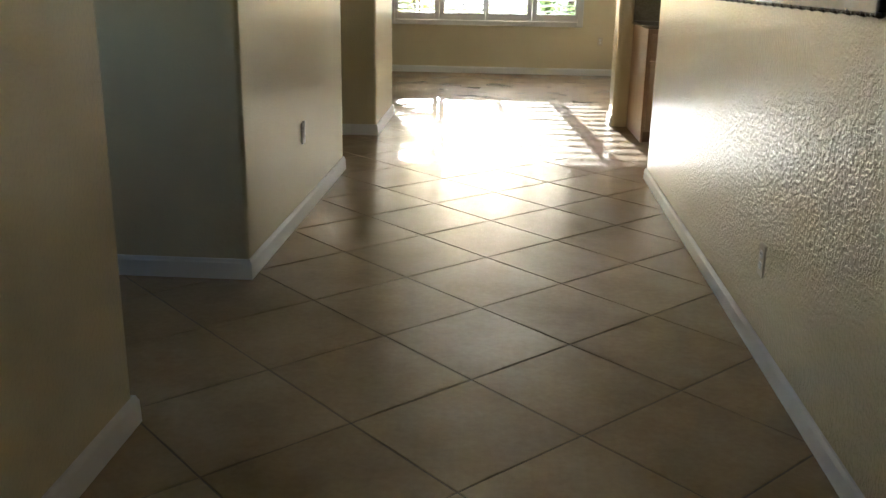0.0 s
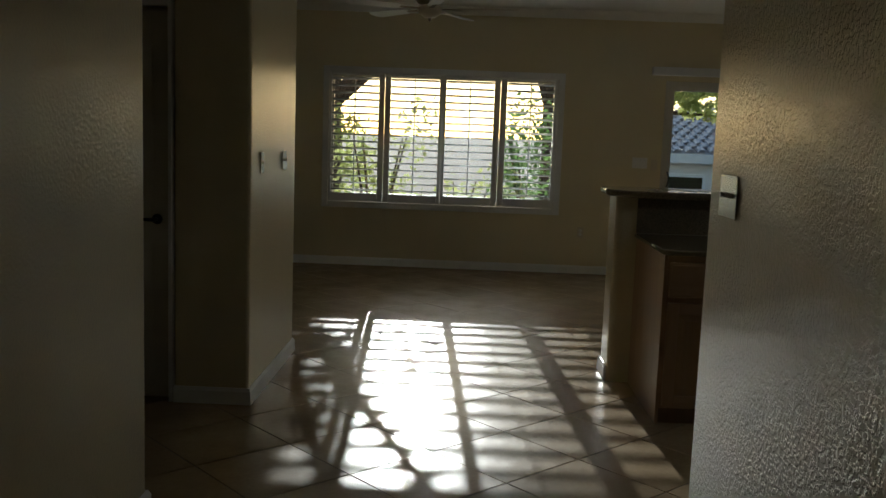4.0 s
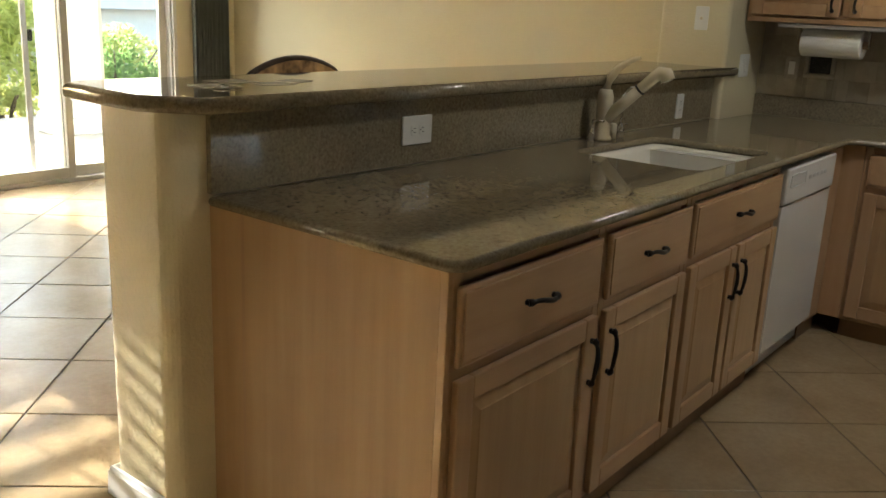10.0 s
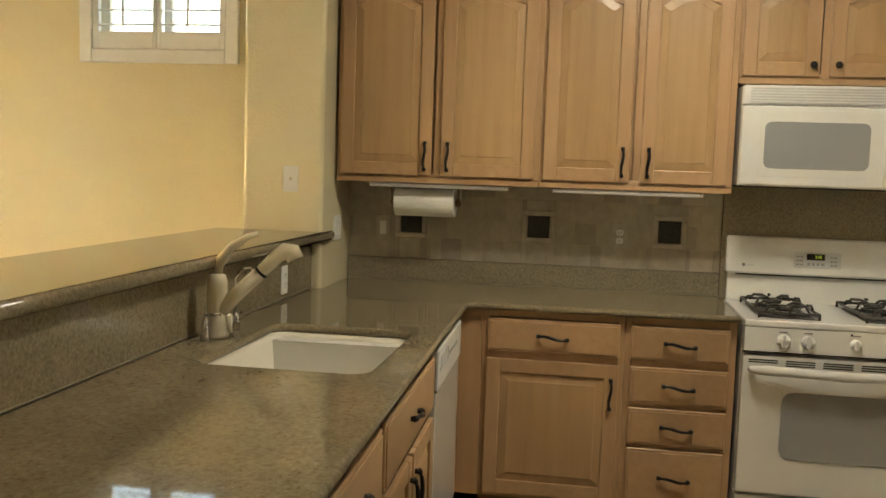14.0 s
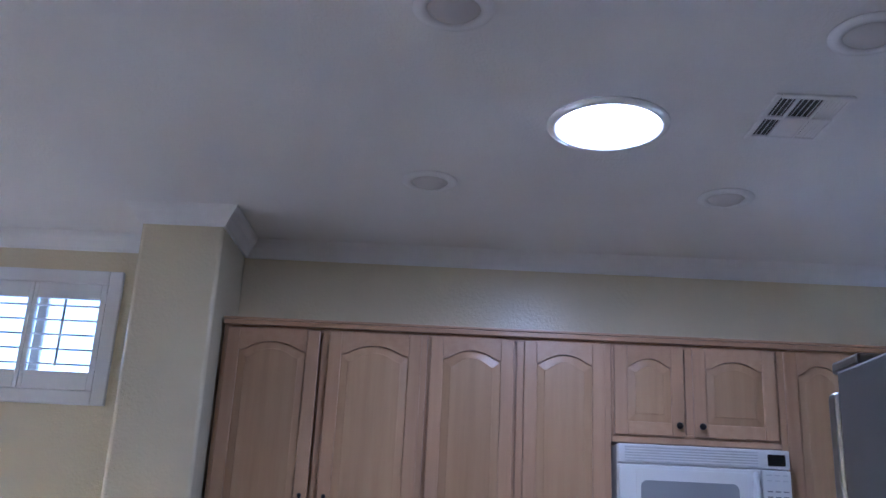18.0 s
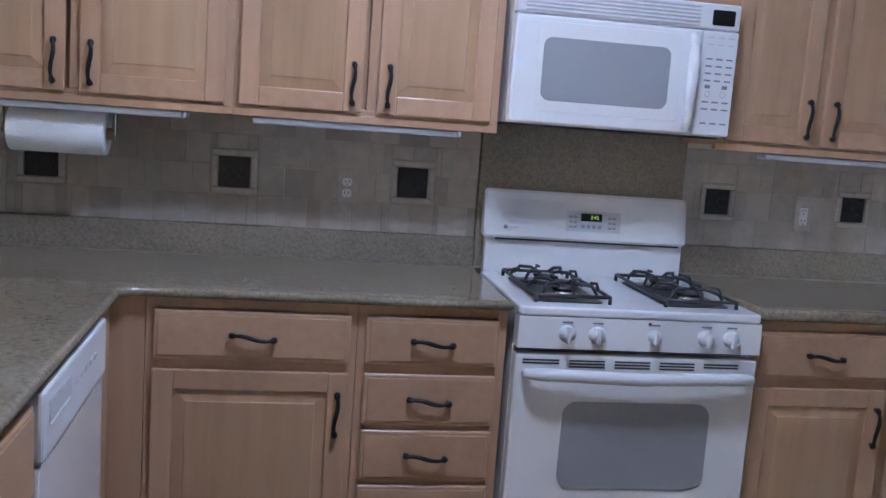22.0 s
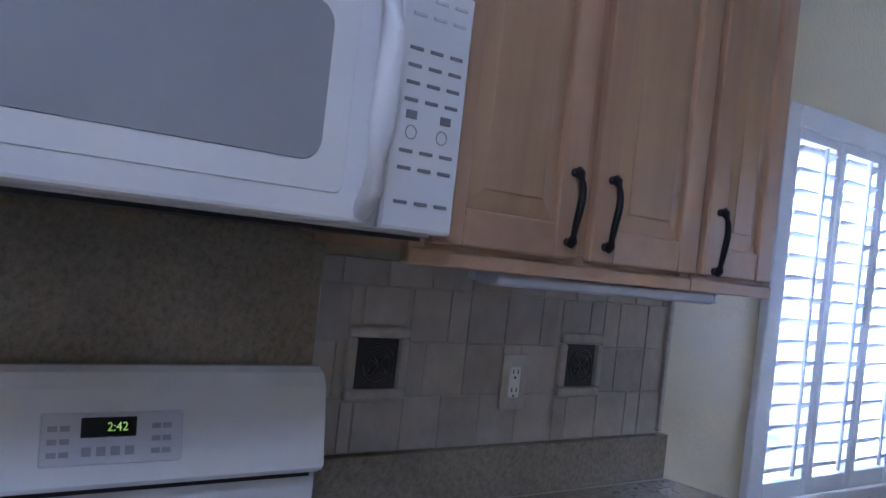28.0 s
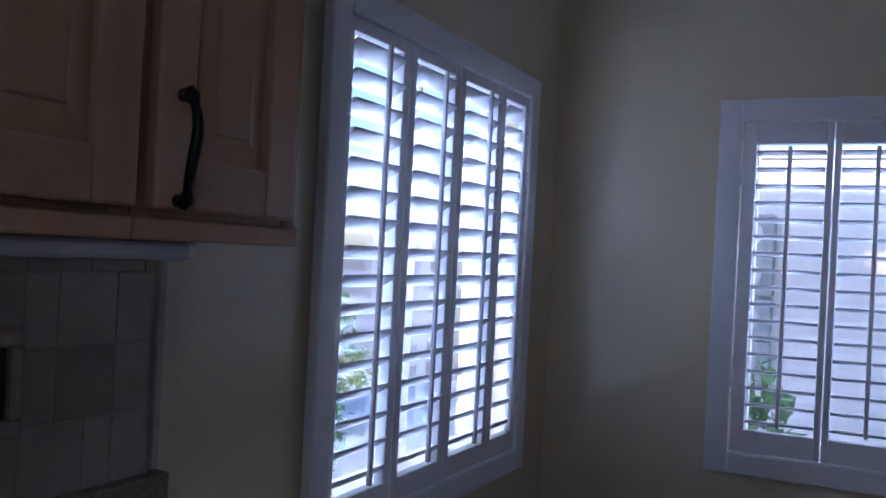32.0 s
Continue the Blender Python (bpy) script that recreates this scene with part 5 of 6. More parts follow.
# ---- wall plates ----
def plate(name, label, category, x, y, z, rz, gangs=1, kind="switch", material=PLATE, horizontal=False, big=False):
    """A cover plate with toggles or sockets; local front -y."""
    root = thing(name, x, y, z, label, category)
    root.matrix_basis = pose(x, y, z, 0, 0, rz) @ (pose(0, 0, 0, 0, 90, 0) if horizontal else Matrix())
    w = (0.07 + 0.046 * (gangs - 1)) * (1.28 if big else 1)
    h = 0.115 * (1.2 if big else 1)
    part("cover", turned(prism(rounded(-w / 2, w / 2, -h / 2, h / 2, 0.006, 3), 0.0005, 0.007, 0.0025, 2), UPR), material, root)
    for k in range(gangs):
        cx = (k - (gangs - 1) / 2) * 0.046
        if kind == "switch":
            part("toggle", turned(rbox(cx - 0.005, cx + 0.005, -0.018, -0.006, -0.004, 0.012, 0.002, 1), Matrix()), PLATE if material is not STEEL else ALMOND, root)
            for s in (-1, 1):
                part("screw", lathe([(0, 0), (0.003, 0), (0, 0.0015)], 8, pose(cx, -0.0068, s * 0.03, 90)), STEEL, root)
        elif kind == "rocker":
            part("rocker", rbox(cx - 0.0165, cx + 0.0165, -0.010, -0.006, -0.033, 0.033, 0.002, 1), PLATE, root)
            if name == "wall_outlet":
                for s in (-1, 1):
                    for dx in (-0.0065, 0.0065):
                        part("slot", rbox(cx + dx - 0.0012, cx + dx + 0.0012, -0.0108, -0.0095, s * 0.019 - 0.001, s * 0.019 + 0.007), SLOT, root)
                    part("ground_hole", lathe([(0, 0), (0.0028, 0), (0, 0.0006)], 8, pose(cx, -0.0102, s * 0.019 - 0.009, 90)), SLOT, root)
        elif kind == "blank":
            part("jack", lathe([(0, 0), (0.008, 0), (0.007, 0.005), (0, 0.006)], 12, pose(cx, -0.0065, 0, 90)), ALMOND, root)
        else:
            for s in (-1, 1):
                so = part("socket", turned(prism(rounded(cx - 0.0165, cx + 0.0165, s * 0.0195 - 0.014, s * 0.0195 + 0.014, 0.01, 4), 0.0065, 0.009, 0.001, 1), UPR), PLATE, root)
                for dx in (-0.0065, 0.0065):
                    part("slot", rbox(cx + dx - 0.0012, cx + dx + 0.0012, -0.0096, -0.0085, s * 0.0195 - 0.002, s * 0.0195 + 0.007), SLOT, so)
                part("ground_hole", lathe([(0, 0), (0.0024, 0), (0, 0.0006)], 8, pose(cx, -0.009, s * 0.0195 - 0.008, 90)), SLOT, so)
    return root


TO_W, TO_E, TO_S = -90, 90, 0      # which way a plate faces
on_hall_right(plate("light_switch", "shiny steel three-gang switch plate on the hall wall", "light switch", HX0, 3.69, 1.286, TO_W, 3, "switch", STEEL, False, True))
on_hall_right(plate("wall_outlet", "almond wall outlet low on the hall wall", "outlet", HX0, 1.12, 0.33, TO_W, 1, "socket", ALMOND))
on_hall_left(plate("wall_outlet", "steel-edged outlet low on the hall wall block", "outlet", LX, 2.785, 0.446, TO_E, 1, "socket", PLATE))
plate("light_switch", "steel switch plate on the pier", "light switch", PFX, 5.608, 1.264, TO_E, 1, "switch", STEEL)
plate("light_switch", "steel two-gang switch plate on the pier", "light switch", PFX, 6.2, 1.262, TO_E, 2, "switch", STEEL)
plate("light_switch", "white two-gang switch plate beside the sliding door", "light switch", 1.435, YN, 1.225, TO_S, 3, "switch")
plate("thermostat_plate", "narrow almond plate beside the sliding door", "wall plate", 1.59, YN, 1.21, TO_S, 1, "blank", ALMOND)
plate("wall_outlet", "white outlet low on the family room wall", "outlet", 0.84, YN, 0.452, TO_S, 1, "socket", ALMOND)
plate("wall_outlet", "large white horizontal outlet on the granite splash", "outlet", 1.368, YK - 0.02, 1.022, TO_S, 1, "socket", PLATE, True, True)
plate("wall_outlet", "white outlet on the granite splash near the corner", "outlet", 3.24, YK - 0.02, 0.992, TO_S, 1, "rocker", PLATE)
plate("cable_plate", "white cable jack plate on the pillar", "wall plate", PIL[0], 6.205, 1.395, TO_W, 1, "blank", PLATE)
plate("light_switch", "white two-gang switch plate on the side of the pillar", "light switch", 3.86, PIL[1], 1.17, TO_S, 2, "rocker", PLATE)
plate("wall_outlet", "white outlet in the stone backsplash near the range", "outlet", 4.081, 4.745, 1.17, TO_W, 1, "socket", LINER)
plate("wall_outlet", "white outlet in a stone cover on the backsplash", "outlet", 4.081, 3.028, 1.165, TO_W, 1, "rocker", LINER)
plate("light_switch", "small white switch on the stone backsplash", "light switch", 4.081, 5.885, 1.167, TO_W, 1, "rocker", LINER)

# ---- framed mirror in the hall ----
MY0, MY1, MZ0, MZ1 = 0.34, 2.215, 1.172, 2.40
mr = thing("wall_mirror", HX0, (MY0 + MY1) / 2, MZ0, "large wall mirror in an ornate black beaded frame", "mirror")
FW = 0.12
for nm, lo, hi, mt in (("outer_moulding", 0.0, 0.055, EBONY), ("inner_moulding", 0.055, 0.088, EBONY), ("inner_lip", 0.088, FW, EBONY)):
    fb = bmesh.new()
    dep = {"outer_moulding": 0.035, "inner_moulding": 0.048, "inner_lip": 0.026}[nm]
    for (p, q, s, t) in ((MY0 + lo, MY1 - lo, MZ0 + lo, MZ0 + hi), (MY0 + lo, MY1 - lo, MZ1 - hi, MZ1 - lo), (MY0 + lo, MY0 + hi, MZ0 + hi, MZ1 - hi), (MY1 - hi, MY1 - lo, MZ0 + hi, MZ1 - hi)):
        rbox(HX0 - dep, HX0 - 0.001, p, q, s, t, 0.01 if nm != "inner_lip" else 0.004, 3, bm=fb)
    part(nm, at_world(mr, fb), mt, mr)
lip = bmesh.new()
for (a, c) in (((MY0 + 0.09, MZ0 + 0.09), (MY1 - 0.09, MZ0 + 0.09)), ((MY0 + 0.09, MZ1 - 0.09), (MY1 - 0.09, MZ1 - 0.09)), ((MY0 + 0.09, MZ0 + 0.09), (MY0 + 0.09, MZ1 - 0.09)), ((MY1 - 0.09, MZ0 + 0.09), (MY1 - 0.09, MZ1 - 0.09))):
    join(lip, tube([(HX0 - 0.045, *a), (HX0 - 0.045, *c)], 0.006, 8))
part("gloss_rib", at_world(mr, lip), EBONY, mr)
beads = bmesh.new()
bead_path = [(y, MZ0 + 0.006) for y in np.arange(MY0, MY1, 0.034)] + [(MY1 - 0.006, z) for z in np.arange(MZ0 + 0.02, MZ1, 0.034)] + [(y, MZ1 - 0.006) for y in np.arange(MY0, MY1, 0.034)]
for i, (y, z) in enumerate(bead_path):
    s = 0.013 if i % 3 else 0.017
    join(beads, lathe([(0, -s * 0.7), (s * 0.8, -s * 0.4), (s, 0), (s * 0.8, s * 0.4), (0, s * 0.7)], 8, Matrix.Translation((HX0 - 0.026, float(y), float(z))) @ Matrix.Diagonal((0.8, 1.0, 0.9, 1))))
tagged(part("bead_edge", at_world(mr, beads), EBONY, mr), "carved dark bead edging", kind="stuff")
part("glass", at_world(mr, rbox(HX0 - 0.014, HX0 - 0.006, MY0 + FW, MY1 - FW, MZ0 + FW, MZ1 - FW)), MIRROR, mr, "mirror glass").matrix_basis = pose(-0.009, 0, 0, 0, 0, 0.9)
on_hall_right(mr)

# ---- small kitchen things ----
pt = thing("paper_towel_holder", 3.90, 5.645, UZ0 - 0.004, "white paper towel roll on a holder under the cabinet", "paper towel")
part("mount", rbox(-0.02, 0.02, -0.17, 0.17, -0.012, -0.001, 0.003), PLATE, pt)
for s in (-1, 1):
    part("bracket", turned(prism(rounded(-0.014, 0.014, -0.10, 0.0, 0.012, 4), -0.003, 0.003, 0.001, 1), pose(0, s * 0.165, 0, 90)), STEEL, pt)
part("roll", lathe([(0.02, -0.14), (0.066, -0.14), (0.0675, -0.136), (0.0675, 0.136), (0.066, 0.14), (0.02, 0.14), (0.02, -0.14)], 36, pose(0, 0, -0.088, 90)), PAPER, pt, "white paper towel roll")
part("core", lathe([(0.0, -0.163), (0.019, -0.163), (0.019, 0.163), (0, 0.163)], 18, pose(0, 0, -0.088, 90)), TOE, pt)
for y0, y1 in ((5.27, 5.89), (4.42, 5.06), (2.76, 3.36)):
    u = thing("undercabinet_light", 3.9, (y0 + y1) / 2, UZ0 - 0.004, "grey under-cabinet strip light, switched off", "strip light", "under-cabinet lights")
    part("housing", at_world(u, rbox(3.80, 3.86, y0, y1, UZ0 - 0.026, UZ0 - 0.0045, 0.005, 2)), FIXT, u)
    part("lens", at_world(u, rbox(3.862, 3.90, y0 + 0.02, y1 - 0.02, UZ0 - 0.022, UZ0 - 0.0045, 0.004, 2)), PALE, u)
    part("end_cap", at_world(u, rbox(3.80, 3.9, y0 - 0.012, y0 - 0.0005, UZ0 - 0.024, UZ0 - 0.0045, 0.003, 1)), PLATE, u)

for k, (x, y, a, w, h) in enumerate(((0.86, 6.36, 8, 0.13, 0.09), (0.93, 6.26, -14, 0.11, 0.07), (1.04, 6.30, 20, 0.11, 0.07), (0.74, 6.27, -4, 0.12, 0.08))):
    s = thing("printed_card", x, y, BAR + 0.0005, "loose printed card lying on the bar top", "card", "cards on the bar", rz=a)
    part("sheet", rbox(-w / 2, w / 2, -h / 2, h / 2, 0.0, 0.0012 + 0.0002 * k), SHEET, s)
    for i in range(3):
        part("print_line", rbox(-w * 0.38, w * (0.1 + 0.09 * i), h * (0.2 - 0.18 * i) - 0.004, h * (0.2 - 0.18 * i), 0.0018 + 0.0002 * k, 0.0022 + 0.0002 * k), INK, s)
ky = thing("key_ring", 0.70, 6.20, BAR + 0.001, "small bunch of shiny keys on the bar top", "keys")
part("ring", tube([(0.014 * math.cos(k * math.pi / 6), 0.014 * math.sin(k * math.pi / 6), 0.002) for k in range(12)], 0.0014, 6, True), CHROME, ky)
for k in range(3):
    part("key", turned(join(lathe([(0, 0), (0.011, 0), (0.011, 0.002), (0, 0.002)], 14, Matrix.Translation((0.024, 0, 0))), rbox(0.033, 0.062, -0.003, 0.003, 0, 0.002, 0.0006, 1)), pose(0, 0, 0.001 + 0.002 * k, 0, 0, -30 + 35 * k)), CHROME, ky)

# chair behind the bar, its back above the bar top
ch = thing("dining_chair", 1.44, 7.02, 0, "dark walnut dining chair with floral upholstered back", "chair", rz=8)
for x in (-0.27, 0.27):
    part("front_leg", tube([(x, 0.21, 0.0), (x, 0.21, 0.25), (x, 0.205, 0.44)], [0.016, 0.022, 0.026], 10), DKWOOD, ch)
    part("back_post", tube([(x * 0.95, -0.24, 0), (x * 0.97, -0.20, 0.44), (x * 1.0, -0.21, 0.8), (x * 0.98, -0.235, 1.115)], [0.018, 0.024, 0.022, 0.018], 10), DKWOOD, ch)
part("seat", turned(prism(rounded(-0.3, 0.3, -0.22, 0.24, 0.05), 0.42, 0.49, 0.02, 3), Matrix()), FABRIC, ch)
crest = [(-0.265 + 0.53 * k / 14, -0.235, 1.115 + 0.075 * math.sin(math.pi * k / 14) ** 0.7) for k in range(15)]
part("crest_rail", tube(crest, 0.012, 10), DKWOOD, ch)
fp = bmesh.new()
ol = [(-0.25, 0.62), (0.25, 0.62)] + [(x, z - 0.006) for x, _, z in crest[::-1]]
f0 = [fp.verts.new((x, -0.222, z)) for x, z in ol]
f1 = [fp.verts.new((x, -0.25, z)) for x, z in ol]
fp.faces.new(f0)
fp.faces.new(f1[::-1])
for i in range(len(ol)):
    fp.faces.new((f0[i], f1[i], f1[(i + 1) % len(ol)], f0[(i + 1) % len(ol)]))
bmesh.ops.recalc_face_normals(fp, faces=fp.faces)
part("back_cushion", fp, FABRIC, ch, "tan and brown floral back cushion")
part("lower_rail", tube([(-0.26, -0.225, 0.61), (0.26, -0.225, 0.61)], 0.016, 8), DKWOOD, ch)

# fridge behind the hall wall, its side towards the peninsula
fr = thing("refrigerator", 1.10, 3.85, 0, "tall refrigerator with dark grey textured side and steel door", "refrigerator")
part("cabinet", at_world(fr, rbox(0.76, 1.50, 3.42, 4.28, 0.02, 1.775, 0.006, 2)), FRIDGE, fr)
fd = part("door", at_world(fr, rbox(1.512, 1.555, 3.42, 4.28, 0.06, 1.74, 0.012, 3)), FRIDGE_D, fr)
part("gasket", at_world(fr, rbox(1.5005, 1.5115, 3.43, 4.27, 0.07, 1.73)), PALE, fd)
part("hinge_cover", at_world(fr, rbox(1.43, 1.545, 4.18, 4.27, 1.776, 1.80, 0.006, 2)), FRIDGE_D, fr)
part("handle", at_world(fr, tube([(1.555, 3.50, 0.75), (1.595, 3.50, 0.77), (1.595, 3.50, 1.55), (1.555, 3.50, 1.57)], 0.011, 10)), STEEL, fd)
part("plinth", at_world(fr, rbox(0.78, 1.48, 3.44, 4.26, 0, 0.0195)), SLOT, fr)

# ---- ceiling fixtures ----
SKX, SKY = 2.58, 4.515
st = thing("tubular_skylight", SKX, SKY, CEIL - 0.001, "round glowing tubular skylight with white trim ring", "skylight")
part("trim_ring", lathe([(0.175, -0.001), (0.207, -0.001), (0.207, -0.008), (0.19, -0.016), (0.178, -0.016), (0.175, -0.001)], 48), TRIM, st)
part("diffuser", lathe([(0, -0.006), (0.12, -0.007), (0.177, -0.004)], 48), DIFF, st, "glowing white diffuser")
for x, y in ((3.17, 5.13), (3.212, 3.925), (1.91, 5.05), (1.95, 3.91)):
    d = thing("recessed_light", x, y, CEIL - 0.001, "white recessed eyeball ceiling light, switched off", "ceiling light", "recessed ceiling lights")
    part("trim_ring", lathe([(0.075, -0.001), (0.112, -0.001), (0.112, -0.006), (0.09, -0.012), (0.075, -0.010), (0.075, -0.001)], 32), TRIM, d)
    part("eyeball", lathe([(0, -0.03), (0.03, -0.028), (0.06, -0.015), (0.075, -0.002)], 28), SPK, d)
vt = thing("ceiling_vent", 2.465, 3.917, CEIL - 0.001, "white square ceiling air register with angled slats", "air vent")
b = bmesh.new()
for x0, x1, y0, y1 in ((-0.16, 0.16, -0.125, -0.108), (-0.16, 0.16, 0.104, 0.125), (-0.16, -0.14, -0.108, 0.104), (0.14, 0.16, -0.108, 0.104), (-0.14, 0.14, 0.040, 0.052), (-0.14, 0.14, -0.044, -0.034), (-0.008, 0.008, -0.108, 0.104)):
    rbox(x0, x1, y0, y1, -0.012, -0.0005, 0.003, 1, bm=b)
part("frame", b, TRIM, vt)
part("backing", rbox(-0.14, 0.14, -0.108, 0.104, -0.002, -0.0008), VENTD, vt)
# three open banks of slats, one closed, and a narrow bank along the south edge
for x0, x1, y0, y1, n, lean in ((-0.138, -0.01, 0.054, 0.102, 3, 118), (-0.138, -0.01, -0.032, 0.038, 4, 118), (0.01, 0.138, 0.054, 0.102, 3, 118), (0.01, 0.138, -0.032, 0.038, 8, 8), (-0.138, -0.01, -0.106, -0.046, 5, 10), (0.01, 0.138, -0.106, -0.046, 5, 10)):
    for k in range(n):
        part("slat", turned(rbox(x0, x1, -0.0048, 0.0048, -0.0008, 0.0008), pose(0, y0 + (k + 0.5) * (y1 - y0) / n, -0.007, lean)), TRIM, vt)

fan = thing("ceiling_fan", -0.74, 7.62, CEIL - 0.001, "white ceiling fan with light kit in the family room", "ceiling fan")
part("canopy", lathe([(0, -0.001), (0.07, -0.001), (0.065, -0.05), (0.03, -0.07), (0.014, -0.075), (0.014, -0.27), (0, -0.27)], 20), FANW, fan)
part("motor", lathe([(0, -0.26), (0.06, -0.27), (0.12, -0.30), (0.125, -0.35), (0.09, -0.39), (0.05, -0.40), (0, -0.40)], 28), BRASSY, fan)
for k in range(5):
    a = math.radians(-8 + 72 * k)
    bl = prism([(0.2, -0.05), (0.62, -0.068), (0.66, -0.03), (0.66, 0.03), (0.62, 0.068), (0.2, 0.05)], -0.004, 0.004, 0.002, 1)
    bo = part("blade", turned(bl, pose(0, 0, -0.425, 10, 0, math.degrees(a)) ), FANW, fan)
    part("blade_iron", turned(rbox(0.09, 0.24, -0.02, 0.02, -0.008, -0.0045, 0.002, 1), pose(0, 0, -0.425, 10, 0, math.degrees(a))), BRASSY, bo)
part("light_bowl", lathe([(0.05, -0.40), (0.09, -0.415), (0.085, -0.46), (0.04, -0.49), (0, -0.495)], 24), FROST, fan)
part("finial", lathe([(0, -0.494), (0.012, -0.496), (0.008, -0.515), (0, -0.52)], 12), BRASSY, fan)

cl = thing("chandelier", 2.85, 8.35, CEIL - 0.001, "scrolled iron chandelier with frosted glass shades", "chandelier")
part("canopy", lathe([(0, -0.001), (0.06, -0.001), (0.05, -0.03), (0.012, -0.04), (0.008, -0.045), (0.008, -0.72), (0, -0.72)], 16), BRASSY, cl)
part("hub", lathe([(0, -0.70), (0.03, -0.71), (0.018, -0.69), (0.025, -0.66), (0.02, -0.40), (0, -0.39)][::-1], 14), BRASSY, cl)
for k in range(5):
    a = k * 2 * math.pi / 5 + 0.3
    pts = []
    for i in range(30):
        s = i / 29
        r = 0.02 + 0.24 * s
        z = -0.60 - 0.09 * math.sin(s * math.pi) + 0.08 * s
        pts.append((r * math.cos(a), r * math.sin(a), z))
    curl = []
    for i in range(26):
        th = i / 25 * 3.4 * math.pi
        rr = 0.075 * (1 - 0.75 * i / 25)
        curl.append(((0.10 + rr * math.cos(th)) * math.cos(a), (0.10 + rr * math.cos(th)) * math.sin(a), -0.63 - rr * math.sin(th)))
    arm = part("arm", join(tube(pts, 0.005, 6), tube(curl, 0.0035, 6)), BRASSY, cl)
    part("shade", lathe([(0.02, 0), (0.035, 0.02), (0.06, 0.06), (0.065, 0.11), (0.062, 0.11), (0.05, 0.05), (0.02, 0.004)], 18, Matrix.Translation((0.26 * math.cos(a), 0.26 * math.sin(a), -0.52))), FROST, arm)


# ---- outside ----
structure("ground", rbox(-400, 400, -400, 400, -0.6, -0.14), GROUND, "dry gravel ground reaching far out", "ground")
# Unseen eave, added and sized to end the sun patch on the floor.
structure("sun_cut_eave", rbox(XW - 0.4, 1.34, YN + WT + 0.004, YN + WT + 1.9, 2.24, 2.42, 0.01), STUCCO, "unseen stucco eave added to cut the sun at the wide window", "eave")
structure("pavement_side", rbox(5.0, 9.0, -6.0, 9.0, -0.14, -0.1, 0.01), CONC, "pale concrete path beside the house", "path")
structure("pavement", rbox(-0.2, 5.5, YN + WT + 0.002, 14.5, -0.14, -0.06, 0.01), CONC, "pale concrete patio outside the sliding door", "patio")
COLX = (3.80, 4.28)
pc = thing("patio_cover", 2.6, 12.0, 2.4, "stucco patio cover on a square stucco column", "patio cover")
part("roof_slab", at_world(pc, rbox(1.35, 6.0, YN + WT + 0.004, 13.4, 2.62, 2.80, 0.01)), STUCCO, pc)
part("beam", at_world(pc, rbox(1.35, 6.0, 13.05, 13.4, 2.36, 2.619, 0.01)), STUCCO, pc)
part("column", at_world(pc, rbox(COLX[0], COLX[1], 12.95, 13.35, -0.055, 2.36, 0.015)), STUCCOW, pc)
part("downspout", at_world(pc, rbox(COLX[1] + 0.005, COLX[1] + 0.06, 13.0, 13.06, -0.055, 2.355, 0.006)), STUCCO, pc)
part("column_base", at_world(pc, rbox(COLX[0] - 0.03, COLX[1] + 0.03, 12.92, 13.38, -0.058, 0.12, 0.015)), STUCCOW, pc)


def leaf_cloud(name, parent, material, blobs, n, size, seed):
    """Many small leaves scattered through uneven clumps; one mesh."""
    rs = np.random.RandomState(seed)
    c = np.array([bq[:3] for bq in blobs], float)
    r = np.array([bq[3:6] for bq in blobs], float)
    wgt = (r.prod(1)) ** 0.67
    idx = rs.choice(len(blobs), n, p=wgt / wgt.sum())
    d = rs.normal(size=(n, 3))
    d /= np.linalg.norm(d, axis=1)[:, None]
    rad = rs.uniform(0.35, 1.0, n) ** 0.5 * (1 + 0.12 * rs.normal(size=n))
    p = c[idx] + d * r[idx] * rad[:, None]
    u = rs.normal(size=(n, 3))
    u /= np.linalg.norm(u, axis=1)[:, None]
    v = np.cross(u, rs.normal(size=(n, 3)))
    v /= np.linalg.norm(v, axis=1)[:, None]
    s = size * rs.uniform(0.6, 1.4, n)[:, None]
    w = np.cross(u, v)
    verts = np.stack([p - u * s, p + v * s * 0.45 + w * s * 0.15, p + u * s, p - v * s * 0.45 + w * s * 0.15], 1).reshape(-1, 3)
    faces = np.arange(4 * n).reshape(-1, 4)
    me = bpy.data.meshes.new(name)
    me.from_pydata(verts.tolist(), [], faces.tolist())
    me.materials.append(material)
    ob = new(name, me)
    ob.parent = parent
    if parent is not None:
        ob.matrix_parent_inverse = parent.matrix_basis.inverted()
    return tagged(ob, kind="stuff")


def shrub(label, x, y, w, d, h, material, seed, n=2600, size=0.05):
    rs = random.Random(seed)
    root = thing("shrub", x, y, -0.14, label, "shrub", "garden shrubs")
    for k in range(4):
        a = rs.uniform(0, 6.28)
        part("stem", tube([(0.05 * math.cos(a), 0.05 * math.sin(a), 0), (0.2 * w * math.cos(a), 0.2 * d * math.sin(a), h * 0.4), (0.34 * w * math.cos(a), 0.34 * d * math.sin(a), h * 0.75)], [0.03, 0.02, 0.008], 6), BARK, root)
    blobs = []
    for k in range(11):
        bx, by, bz = rs.uniform(-0.42, 0.42) * w, rs.uniform(-0.42, 0.42) * d, rs.uniform(0.2, 0.82) * h
        q = rs.uniform(0.16, 0.3)
        blobs.append((x + bx, y + by, bz - 0.14, q * w, q * d, q * h))
    leaf_cloud("foliage", root, material, blobs, n, size, seed)
    return root


